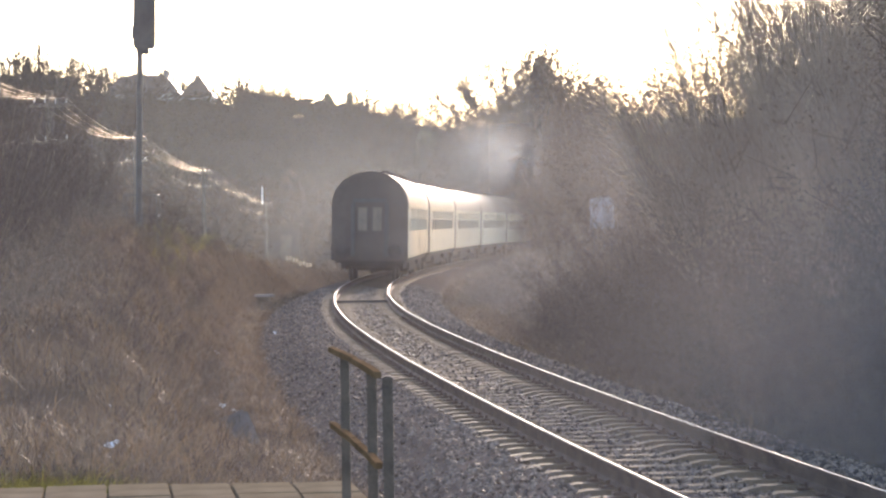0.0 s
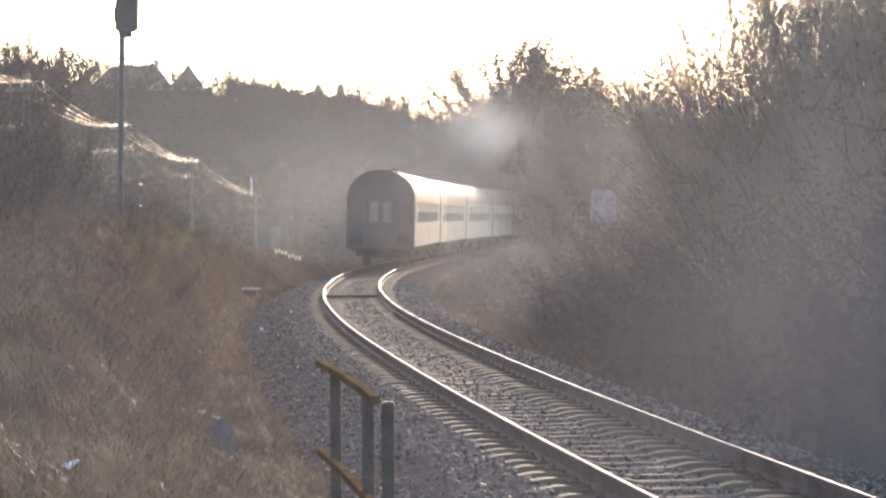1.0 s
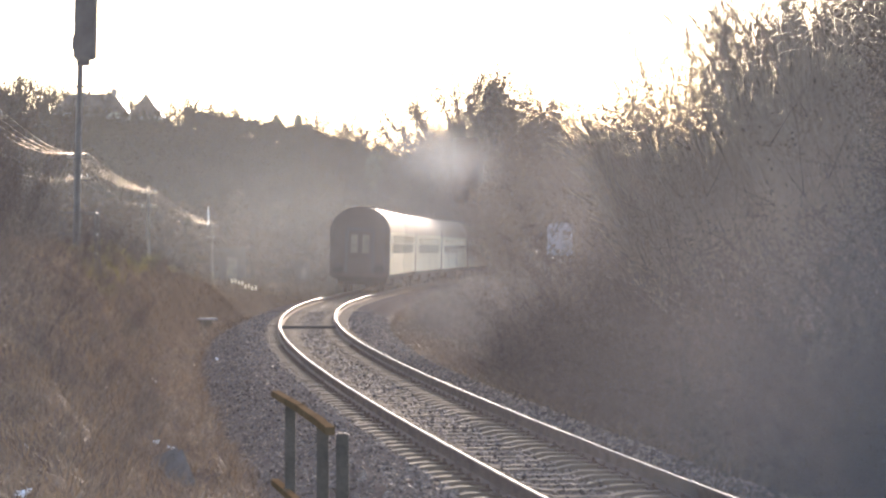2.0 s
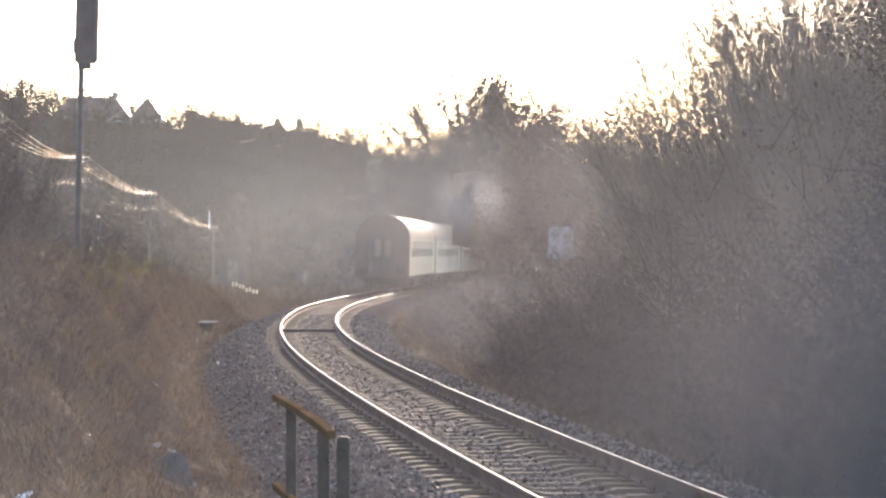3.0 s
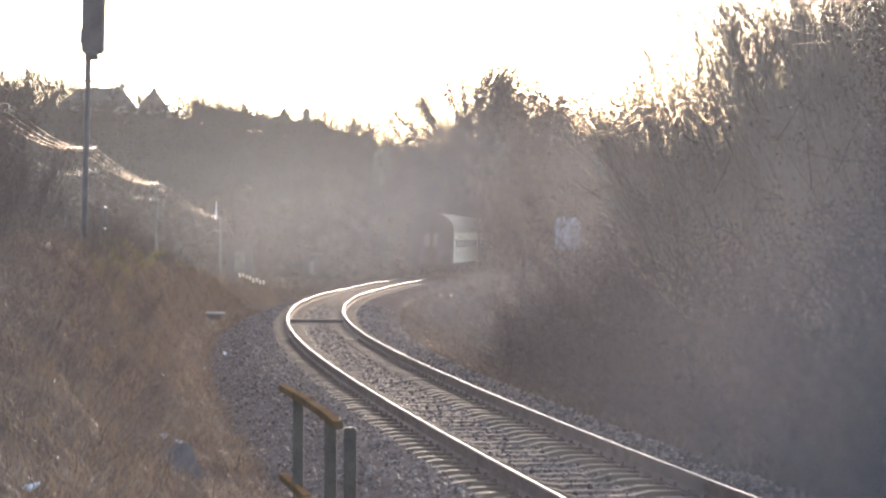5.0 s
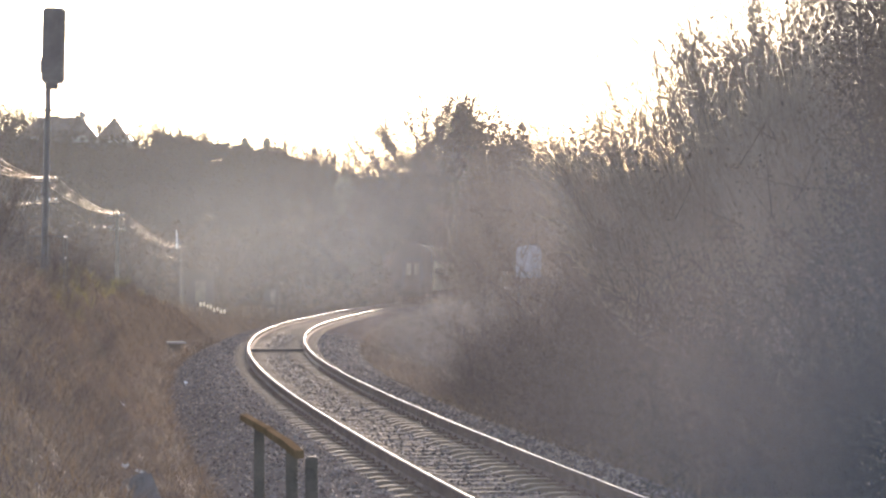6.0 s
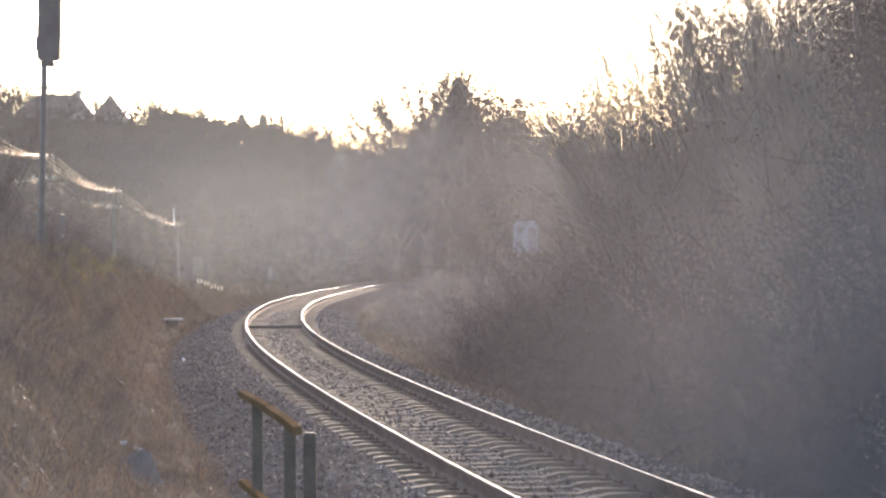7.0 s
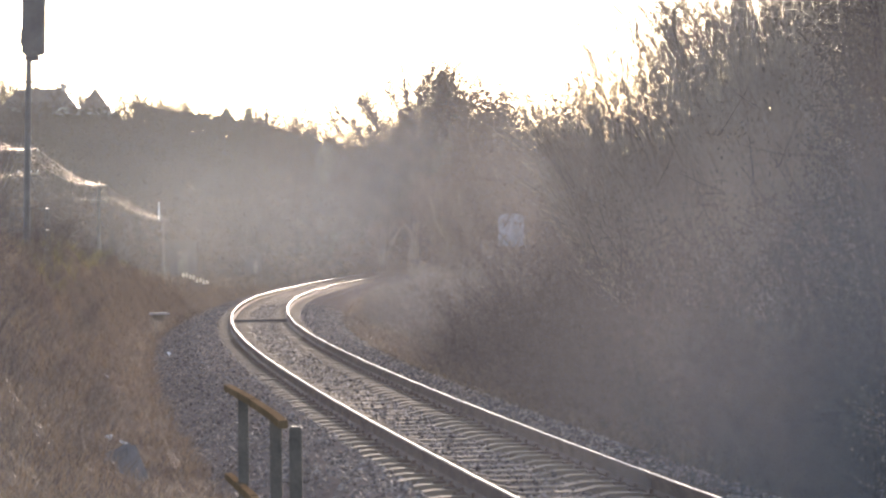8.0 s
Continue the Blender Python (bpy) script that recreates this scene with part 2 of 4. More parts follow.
def on_track(s, side=0.0, z=0.0):
    """Place and heading at s metres along the track (10 m ahead of the eye is 10), a distance to its right."""
    i = (s - 10) * 2 + S0
    k = int(min(max(i, 0), len(LINE) - 2))
    f = i - k
    x, y, th = LINE[k] * (1 - f) + LINE[k + 1] * f
    return Vector((x + side * math.cos(th), y - side * math.sin(th), z - 0.002 * max(y - 100, 0))), th


def offset_of(x, y):
    """Distance to the right of the track's middle, roughly, for a place at y ahead."""
    cx = np.interp(y, LINE[:, 1], LINE[:, 0])
    th = np.interp(y, LINE[:, 1], LINE[:, 2])
    return (x - cx) * np.cos(th)


def bank_height(y):
    return np.interp(y, [0, 16, 22, 30, 45, 60, 70, 84, 92, 102, 140], [-0.2, -0.1, 0.5, 1.1, 1.85, 1.75, 1.6, 1.25, 0.9, 0.4, -0.4])


def land(x, y):
    """Height of the ground."""
    x, y = np.asarray(x, float), np.asarray(y, float)
    u = offset_of(x, y)
    h = bank_height(y)
    left = np.interp(-u, [0, 1.75, 2.5, 3.1], [-0.24, -0.26, -0.62, -0.55])
    rise = np.clip((-u - 3.1) / np.interp(y, [60, 80, 100], [2.1, 1.3, 0.75]), 0, 1)
    rise = rise * rise * (3 - 2 * rise)
    left = left + (h + 0.55) * rise
    right = np.interp(u, [0, 1.75, 2.6, 4, 12, 30], [-0.24, -0.26, -0.6, -0.5, 0.2, 0.6])
    z = np.where(u < 0, left, right)
    lumps = 0.10 * np.sin(x * 1.3 + 0.7 * np.sin(y * 0.5)) * np.sin(y * 0.9 + x * 0.4) + 0.05 * np.sin(3.1 * x + 1.7 * y)
    lumps = lumps + 0.16 * np.sin(0.62 * y + 1.4 * np.sin(0.8 * x)) * np.sin(0.9 * x + 0.35 * y)
    z = z + lumps * np.clip((np.abs(u) - 3) / 1.5, 0, 1) * np.clip((y - 16) / 4, 0, 1)
    z = z + 0.22 * np.sin(0.83 * y + 0.9 * x) * np.sin(0.37 * y - 0.5 * x + 1.0) * np.clip((-u - 3.3) / 1.2, 0, 1) * np.clip((y - 45) / 10, 0, 1) * np.clip((100 - y) / 15, 0, 1)
    z = z - 0.002 * np.clip(y - 100, 0, 200)
    r = np.hypot(x, y)
    az = np.degrees(np.arctan2(x, y))
    top = np.interp(az, [-30, -9, -6, -3, -1.5, 0, 1.5, 3, 6, 12, 40], [34, 29, 27, 22, 17, 13, 11, 9, 9, 12, 14])
    hill = np.clip((r - 230) / 370, 0, 1)
    hill = hill * hill * (3 - 2 * hill)
    return z * np.clip((300 - r) / 100, 0, 1) + top * hill - np.clip((r - 620) / 600, 0, 1) * 6


# ---- ground ----
def build_ground():
    def sheet(xs, ys):
        X, Y = np.meshgrid(xs, ys)
        v = np.stack([X, Y, land(X, Y)], -1).reshape(-1, 3)
        nx = len(xs)
        i = (np.arange(len(ys) - 1)[:, None] * nx + np.arange(nx - 1)).reshape(-1, 1)
        return v, i + np.array([[0, 1, nx + 1, nx]])
    xs = np.concatenate([-np.geomspace(2500, 26, 26), np.arange(-25, 25, 0.5), np.geomspace(25.2, 2500, 26)])
    ys = np.concatenate([[-2000, -800, -300, -100, -40, -15], np.arange(-5, 130, 0.7), np.geomspace(130.5, 2600, 70)])
    v, f = sheet(xs, ys)
    ob = new("ground", mesh_of("ground", v, f, M_GROUND, True))
    tagged(ob, "brown winter earth under dead grass and weeds", "ground", kind="structure")


def ribbon(name, offs, s0, s1, step, mat):
    """A strip along the track: rows of (side, height)."""
    ss = np.arange(s0, s1, step)
    v = [on_track(s, a, b) [0] for s in ss for a, b in offs]
    n = len(offs)
    f = [(i * n + j, (i + 1) * n + j, (i + 1) * n + j + 1, i * n + j + 1) for i in range(len(ss) - 1) for j in range(n - 1)]
    return mesh_of(name, [tuple(p) for p in v], f, mat)


def build_track():
    bed = new("ballast_bed", ribbon("ballast_bed", [(-2.75, -0.66), (-2.2, -0.42), (-1.75, -0.205), (-1.18, -0.185), (-1.05, -0.235), (-0.42, -0.232), (0, -0.224), (0.42, -0.232), (1.05, -0.235), (1.18, -0.185), (1.75, -0.205), (2.2, -0.42), (2.75, -0.66)], -18, 260, 1.0, M_BALLAST))
    tagged(bed, "dark grey crushed stone bed under the rails", "ballast bed", kind="structure")
    track = tagged(new("railway_track"), "single curving railway track on concrete sleepers in ballast", "railway track", kind="structure")
    prof = [(-0.036, 0.0), (-0.036, -0.03), (-0.009, -0.042), (-0.009, -0.125), (-0.07, -0.145), (-0.07, -0.158), (0.07, -0.158), (0.07, -0.145), (0.009, -0.125), (0.009, -0.042), (0.036, -0.03), (0.036, 0.0)]
    for side in (-0.7525, 0.7525):
        me = ribbon("rail", [(side + a, b) for a, b in prof], -18, 260, 1.0, M_RUST)
        rail = part("rail", me, M_RUST, track)
        part("rail_head", ribbon("rail_head", [(side - 0.012, 0.001), (side - 0.008, 0.0035), (side, 0.004), (side + 0.008, 0.0035), (side + 0.012, 0.001)], -18, 260, 1.0, M_POLISH), M_POLISH, rail, "bright polished running surface")
    # one sleeper: high seats, a waist in the middle, sloping ends
    bm = bmesh.new()
    xs = [(-1.30, -0.215), (-1.02, -0.172), (-0.42, -0.172), (-0.25, -0.212), (0.25, -0.212), (0.42, -0.172), (1.02, -0.172), (1.30, -0.215)]
    rows = []
    for a, z in xs:
        rows.append([bm.verts.new((a, b, c)) for b, c in ((-0.125, -0.36), (-0.085, z), (0.085, z), (0.125, -0.36))])
    for p, q in zip(rows, rows[1:]):
        for j in range(3):
            bm.faces.new((p[j], q[j], q[j + 1], p[j + 1]))
    bm.faces.new(rows[0])
    bm.faces.new(rows[-1][::-1])
    sleeper = bpy.data.meshes.new("sleeper")
    bmesh.ops.recalc_face_normals(bm, faces=bm.faces)
    bm.to_mesh(sleeper)
    bm.free()
    sleeper.materials.append(M_CONCRETE)
    bm = bmesh.new()
    box(bm, (0.10, 0.11, 0.025), (0, 0, -0.15), 0.006)
    rod(bm, (0.02, 0, -0.15), (0.02, 0, -0.098), 0.018, sides=6)
    clip = bpy.data.meshes.new("rail_clip")
    bm.to_mesh(clip)
    bm.free()
    clip.materials.append(M_RUST)
    s, rng = 2.0, np.random.default_rng(3)
    while s < 150:
        p, th = on_track(s)
        ob = part("sleeper", sleeper, M_CONCRETE, track)
        ob.matrix_basis = pose(p.x, p.y, p.z + rng.normal(0, 0.004), 0, 0, -math.degrees(th) + rng.normal(0, 0.4))
        if 15 < s < 62:
            for a in (-0.875, -0.63, 0.63, 0.875):
                c = part("rail_clip", clip, M_RUST, ob)
                c.matrix_basis = pose(a, 0, 0, 0, 0, 180 if a in (-0.63, 0.875) else 0)
        s += 0.6
    # dark cable duct between the rails on the bend
    bm = bmesh.new()
    box(bm, (1.42, 0.16, 0.07), (0, 0, -0.13), 0.015)
    duct = part("cable_duct", bm, M_UNDER, track, "dark duct crossing between the rails")
    p, th = on_track(74.7)
    duct.matrix_basis = pose(p.x, p.y, p.z, 0, 0, -math.degrees(th))
    # loose stones
    rng = np.random.default_rng(5)
    n = 44000
    ss = 15 + (rng.random(n) ** 1.9) * 80
    uu = rng.uniform(-2.7, 2.7, n)
    keep = ~((np.abs(np.abs(uu) - 0.7525) < 0.08))
    ss, uu = ss[keep], uu[keep]
    pos = np.array([tuple(on_track(a, b)[0]) for a, b in zip(ss, uu)])
    ph = (ss - 2.0) % 0.6
    on_sl = (np.abs(ph - 0.6 * (ph > 0.3)) < 0.105) & (np.abs(uu) < 1.08)
    drop = on_sl & (rng.random(len(ss)) < np.where(np.abs(uu) < 0.4, 0.4, 0.93))
    pos, uu, on_sl = pos[~drop], uu[~drop], on_sl[~drop]
    pos[:, 2] = np.interp(np.abs(uu), [0, 0.42, 1.03, 1.16, 1.75, 2.2, 2.75], [-0.216, -0.228, -0.226, -0.178, -0.2, -0.415, -0.655]) + np.where(on_sl, 0.04, 0) + rng.uniform(-0.012, 0.014, len(uu))
    n = len(pos)
    octa = np.array([[1, 0, 0], [0, 1, 0], [-1, 0, 0], [0, -1, 0], [0.2, 0.1, 0.8], [-0.1, -0.2, -0.8]])
    tri = np.array([[0, 1, 4], [1, 2, 4], [2, 3, 4], [3, 0, 4], [1, 0, 5], [2, 1, 5], [3, 2, 5], [0, 3, 5]])
    size = rng.uniform(0.014, 0.031, (n, 1, 1)) * rng.uniform(0.6, 1.3, (n, 1, 3))
    v = octa[None] * size + rng.normal(0, 0.006, (n, 6, 3))
    a = rng.uniform(0, 6.28, n)
    c, s_ = np.cos(a)[:, None], np.sin(a)[:, None]
    v = np.stack([v[..., 0] * c - v[..., 1] * s_, v[..., 0] * s_ + v[..., 1] * c, v[..., 2]], -1) + pos[:, None]
    f = np.arange(n)[:, None, None] * 6 + tri[None]
    tagged(new("ballast_stones", mesh_of("ballast_stones", v.reshape(-1, 3), f.reshape(-1, 3), M_STONE)), "loose crushed grey and brown ballast stones", "ballast", kind="stuff")


# ---- platform end and railing ----
def build_platform():
    z = 0.33
    plat = tagged(new("platform"), "low platform end paved with weathered concrete slabs", "platform", kind="structure")
    bm = bmesh.new()
    prev = None
    for s in np.arange(-18.5, 16.6, 1.0):
        ring = [bm.verts.new(on_track(s, u, h)[0]) for u, h in ((-3.32, -0.8), (-3.32, z - 0.055), (-11.5, z - 0.055), (-11.5, -0.8))]
        if prev:
            for k in range(4):
                bm.faces.new((prev[k], prev[(k + 1) % 4], ring[(k + 1) % 4], ring[k]))
        else:
            bm.faces.new(ring)
        prev = ring
    bm.faces.new(prev[::-1])
    bmesh.ops.recalc_face_normals(bm, faces=bm.faces)
    part("platform_base", bm, M_CONCRETE, plat)
    bm = bmesh.new()
    box(bm, (0.392, 0.80, 0.06), (0, 0, 0), 0.008)
    slab = bpy.data.meshes.new("slab")
    bm.to_mesh(slab)
    bm.free()
    slab.materials.append(M_SLAB)
    rng = np.random.default_rng(8)
    for j in range(20):
        for i in range(14):
            p, th = on_track(16.1 - 0.81 * j, -3.5 - 0.4 * i)
            ob = part("slab", slab, M_SLAB, plat)
            ob.matrix_basis = pose(p.x, p.y, z - 0.03 + rng.normal(0, 0.004), rng.normal(0, 0.3), rng.normal(0, 0.3), -math.degrees(th))


def build_railing():
    rail = tagged(new("railing"), "curved steel railing with worn dark paint at the platform end", "railing", kind="")
    tops = [(-0.97, 15.35), (-0.90, 14.9), (-0.76, 14.0), (-0.62, 13.0), (-0.535, 12.3)]

    def flat(z, a, b):
        bm = bmesh.new()
        pts = [Vector((x, y, z)) for x, y in tops][a:b]
        prev = None
        for i, p in enumerate(pts):
            d = (pts[min(i + 1, len(pts) - 1)] - pts[max(i - 1, 0)]).normalized()
            n = Vector((d.y, -d.x, 0)) * 0.020
            ring = [bm.verts.new(p + q) for q in (-n, n, n - Vector((0, 0, 0.035)), -n - Vector((0, 0, 0.035)))]
            if prev:
                for k in range(4):
                    bm.faces.new((prev[k], ring[k], ring[(k + 1) % 4], prev[(k + 1) % 4]))
            else:
                bm.faces.new(ring[::-1])
            prev = ring
        bm.faces.new(prev)
        return bm
    part("top_rail", flat(1.235, 0, 3), M_TIMBER, rail, "flat worn timber handrail")
    part("top_rail", flat(1.232, 2, 5), M_TIMBER, rail, "flat worn timber handrail")
    part("lower_rail", flat(0.755, 0, 3), M_TIMBER, rail)
    part("lower_rail", flat(0.750, 2, 5), M_TIMBER, rail)
    for x, y in ((-0.87, 14.75), (-0.62, 13.0), (-0.50, 12.25)):
        bm = bmesh.new()
        box(bm, (0.055, 0.055, 0.90), (x + 0.02, y, 0.33 + 0.43), 0.006)
        part("post", bm, M_PAINT, rail)


# ---- light signal on its mast ----
def build_signal():
    x, y = -7.93, 59.0
    sig = tagged(new("light_signal"), "dark railway light signal on a slim grey mast", "railway signal")
    sig.matrix_basis = pose(x, y, 0, 0, 1.3, 0)
    bm = bmesh.new()
    rod(bm, (0, 0, 1.4), (0, 0, 5.80), 0.07, 0.065, 12)
    part("mast", bm, M_MAST, sig)
    bm = bmesh.new()
    box(bm, (0.475, 0.26, 1.58), (0.095, 0, 6.68), 0.04)
    head = part("signal_head", bm, M_SIGNAL, sig, "black signal head seen from behind")
    bm = bmesh.new()
    box(bm, (0.05, 0.10, 0.30), (-0.155, 0.0, 6.25), 0.01)
    part("junction_box", bm, M_SIGNAL, head)
    bm = bmesh.new()
    box(bm, (0.28, 0.2, 0.12), (0.07, 0, 5.83), 0.02)
    part("bracket", bm, M_SIGNAL, sig)
    bm = bmesh.new()
    box(bm, (0.28, 0.05, 0.04), (-0.02, 0, 5.33), 0.008)
    part("cross_bar", bm, M_MAST, sig)
    for z in (2.7, 2.25, 1.85):
        bm = bmesh.new()
        for a, b in (((-0.3, -0.3), (0.42, -0.3)), ((-0.3, 0.3), (0.42, 0.3)), ((-0.3, -0.3), (-0.3, 0.3)), ((0.42, -0.3), (0.42, 0.3))):
            rod(bm, (*a, z), (*b, z), 0.015, sides=6)
        part("platform_rail", bm, M_SIGNAL, sig)
    for a, b in ((-0.3, -0.3), (0.42, -0.3), (-0.3, 0.3), (0.42, 0.3), (0.12, -0.3)):
        bm = bmesh.new()
        rod(bm, (a * 1.15, b, 1.3), (a, b, 2.72), 0.015, sides=6)
        part("cage_upright", bm, M_SIGNAL, sig)


# ---- telegraph line ----
POLES = [(-5.9, 10.0, 5.9), (-9.15, 55.0, 4.65), (-13.3, 100.0, 5.28), (-15.65, 145.0, 4.86), (-16.2, 190.0, 3.42)]


def build_telegraph():
    for i, (x, y, z) in enumerate(POLES):
        pole = tagged(new("telegraph_pole"), "old timber telegraph pole with crossarms and dulled insulators", "telegraph pole", "telegraph poles")
        foot = float(land(x, y)) - 0.3
        pole.location = (x, y, foot)
        bm = bmesh.new()
        rod(bm, (0, 0, 0), (0, 0, z - foot + 0.18), 0.11, 0.08, 12)
        part("shaft", bm, M_POLE, pole)
        # white rod added on the last pole, painting its sunlit tip
        if i == len(POLES) - 1:
            bm = bmesh.new()
            rod(bm, (-0.28, 0, z - foot - 0.05), (-0.28, 0, z - foot + 1.15), 0.09, 0.03, 8)
            part("cable_mast", bm, M_BOARD, pole, "white rod painted as the sunlit tip of the pole")
        for dz in (0, -0.75):
            bm = bmesh.new()
            box(bm, (0.86, 0.07, 0.08), (0.03, -0.1, z - foot - 0.14 + dz), 0.01)
            arm = part("crossarm", bm, M_POLE, pole)
            for k in range(4):
                bm = bmesh.new()
                a = -0.3 + k * 0.22
                rod(bm, (a, -0.1, z - foot - 0.10 + dz), (a, -0.1, z - foot + dz), 0.017, 0.010, 8)
                part("insulator", bm, M_INSUL, arm)
    spans = POLES
    for dz, sag in ((0, 0.32), (-0.75, 0.4)):
        for k in (range(4) if dz == 0 else (1, 3)):
            segs = []
            for p, q in zip(spans, spans[1:]):
                for i in range(14):
                    t0, t1 = i / 14, (i + 1) / 14
                    a = [p[j] + (q[j] - p[j]) * t0 for j in range(3)]
                    b = [p[j] + (q[j] - p[j]) * t1 for j in range(3)]
                    dip = sag * (2.6 if p is POLES[0] else 1)
                    a[2] -= dip * 4 * t0 * (1 - t0) - dz
                    b[2] -= dip * 4 * t1 * (1 - t1) - dz
                    a[0] += -0.3 + k * 0.22
                    b[0] += -0.3 + k * 0.22
                    a[1] -= 0.1
                    b[1] -= 0.1
                    segs.append((*a, *b, 0.0036 if dz == 0 else 0.0011, 0.0036 if dz == 0 else 0.0011))
            tagged(new("telegraph_wire", mesh_of("telegraph_wire", *prisms(segs, 4), M_WIRE)), "sagging sunlit telegraph wire between the poles", "wire", "telegraph wires")


# ---- coaches ----
def build_coach():
    """One coach, 19.4 m long; its origin on the rail at its rear end, y forwards."""
    L, W, H0, H1, TOP = 19.4, 2.60, 0.82, 2.66, 3.76
    coach = tagged(new("railway_coach"), "cream railway coach with a pale rounded roof and grimy underframe", "railway coach", "coaches of the train")
    roof = [(W / 2 * math.cos(a), H1 + (TOP - H1) * math.sin(a)) for a in np.linspace(math.pi, 0, 19)]
    # sides
    for s in (-1, 1):
        bm = bmesh.new()
        box(bm, (0.06, L, 0.92), (s * (W / 2 - 0.03), L / 2, H0 + 0.46))
        box(bm, (0.06, L, 0.14), (s * (W / 2 - 0.03), L / 2, H1 - 0.07))
        n = 9
        pitch = (L - 3.6) / n
        for i in range(n + 1):
            box(bm, (0.06, 0.13 if 0 < i < n else 1.86, 0.80), (s * (W / 2 - 0.03), 1.8 + i * pitch + (-0.87 if i == 0 else 0.87 if i == n else 0), H0 + 1.31))
        side = part("side_wall", bm, M_COACH, coach)
        for i in range(n):
            bm = bmesh.new()
            box(bm, (0.02, pitch - 0.08, 0.82), (s * (W / 2 - 0.05), 1.8 + (i + 0.5) * pitch, H0 + 1.31))
            pane = part("window", bm, M_GLASS, side)
            bm = bmesh.new()
            box(bm, (0.03, pitch - 0.13, 0.05), (s * (W / 2 - 0.025), 1.8 + (i + 0.5) * pitch, H0 + 1.36), 0.008)
            for dy in (-0.52, -0.26, 0, 0.26, 0.52):
                box(bm, (0.03, 0.05, 0.34), (s * (W / 2 - 0.025), 1.8 + (i + 0.5) * pitch + dy, H0 + 1.54), 0.008)
            part("vent_frame", bm, M_COACH, pane)
            bm = bmesh.new()
            box(bm, (0.012, pitch - 0.2, 0.30), (s * (W / 2 - 0.036), 1.8 + (i + 0.5) * pitch, H0 + 1.55), 0.003)
            part("curtain", bm, M_CURTAIN, pane, "pale curtain behind the upper lights")
        for y in (0.55, L - 1.25):
            bm = bmesh.new()
            box(bm, (0.03, 0.66, 1.72), (s * (W / 2 + 0.005), y + 0.36, H0 + 0.90), 0.01)
            part("door", bm, M_COACH, coach)
        bm = bmesh.new()
        box(bm, (0.012, 0.10, 0.42), (s * (W / 2 + 0.004), L / 2, H0 + 0.45), 0.003)
        part("emblem_bar", bm, M_RUBBER, side)
    bm = bmesh.new()
    rows = []
    for y in np.linspace(0, L, 13):
        rows.append([bm.verts.new((a, y, b)) for a, b in roof])
    for p, q in zip(rows, rows[1:]):
        for j in range(18):
            bm.faces.new((p[j], p[j + 1], q[j + 1], q[j]))
    for f in bm.faces:
        f.smooth = True
    part("roof", bm, M_ROOF, coach)
    rng = random.Random(4)
    for y in (1.2, 4.0, 7.5, 11.0, 14.5, 18.0):
        bm = bmesh.new()
        box(bm, (0.30, 0.30, 0.14), (0.45 * (1 if rng.random() < 0.6 else -1), y, TOP - 0.04), 0.03)
        part("roof_vent", bm, M_UNDER, coach)
    for y in (0, L):
        bm = bmesh.new()
        outline = [(-W / 2, H0 - 0.1)] + roof + [(W / 2, H0 - 0.1)]
        d = 0.04 if y else -0.04
        a = [bm.verts.new((p, y + d, q)) for p, q in outline]
        b = [bm.verts.new((p, y - d, q)) for p, q in outline]
        bm.faces.new(a if y else a[::-1])
        for j in range(len(a)):
            k = (j + 1) % len(a)
            bm.faces.new((a[j], a[k], b[k], b[j]))
        bmesh.ops.recalc_face_normals(bm, faces=bm.faces)
        wall = part("end_wall", bm, M_COACH_END, coach, "dark end wall")
        o = -0.06 if y == 0 else 0.06
        bm = bmesh.new()
        box(bm, (0.90, 0.06, 1.80), (0, y + o, H0 + 0.95), 0.01)
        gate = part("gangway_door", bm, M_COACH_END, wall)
        for dx in (-0.25, 0.25):
            bm = bmesh.new()
            box(bm, (0.30, 0.02, 0.80), (dx, y + o * 1.6, H0 + 1.32), 0.006)
            part("door_pane", bm, M_PANE, gate, "pane tinted pale for daylight seen through it")
        for s in (-1, 1):
            bm = bmesh.new()
            box(bm, (0.14, 0.22, 1.9), (s * 0.57, y + o * 2, H0 + 0.95), 0.06)
            part("gangway_bellows", bm, M_RUBBER, wall)
            bm = bmesh.new()
            rod(bm, (s * 0.875, y, 1.05), (s * 0.875, y + o * 8, 1.05), 0.08)
            rod(bm, (s * 0.875, y + o * 8, 1.05), (s * 0.875, y + o * 9.5, 1.05), 0.24, sides=16)
            part("buffer", bm, M_UNDER, coach)
            bm = bmesh.new()
            box(bm, (0.16, 0.05, 0.16), (s * 1.05, y + o, H0 + 0.25), 0.03)
            part("tail_lamp", bm, M_RUBBER, wall)
        bm = bmesh.new()
        box(bm, (1.25, 0.2, 0.14), (0, y + o * 2, H0 + 1.95), 0.06)
        part("gangway_hood", bm, M_RUBBER, wall)
    bm = bmesh.new()
    box(bm, (2.35, L - 0.3, 0.22), (0, L / 2, H0 - 0.08))
    box(bm, (2.1, 5.0, 0.42), (0, L / 2, H0 - 0.36), 0.05)
    part("underframe", bm, M_UNDER, coach)
    for y in (3.2, L - 3.2):
        bm = bmesh.new()
        box(bm, (2.0, 3.2, 0.25), (0, y, 0.62), 0.04)
        for s in (-1, 1):
            box(bm, (0.14, 3.1, 0.3), (s * 1.0, y, 0.55), 0.03)
        bogie = part("bogie", bm, M_UNDER, coach)
        for dy in (-1.25, 1.25):
            bm = bmesh.new()
            for s in (-1, 1):
                rod(bm, (s * 0.68, y + dy, 0.46), (s * 0.80, y + dy, 0.46), 0.46, sides=24)
            rod(bm, (-0.7, y + dy, 0.46), (0.7, y + dy, 0.46), 0.08)
            part("wheelset", bm, M_UNDER, bogie)
    return coach


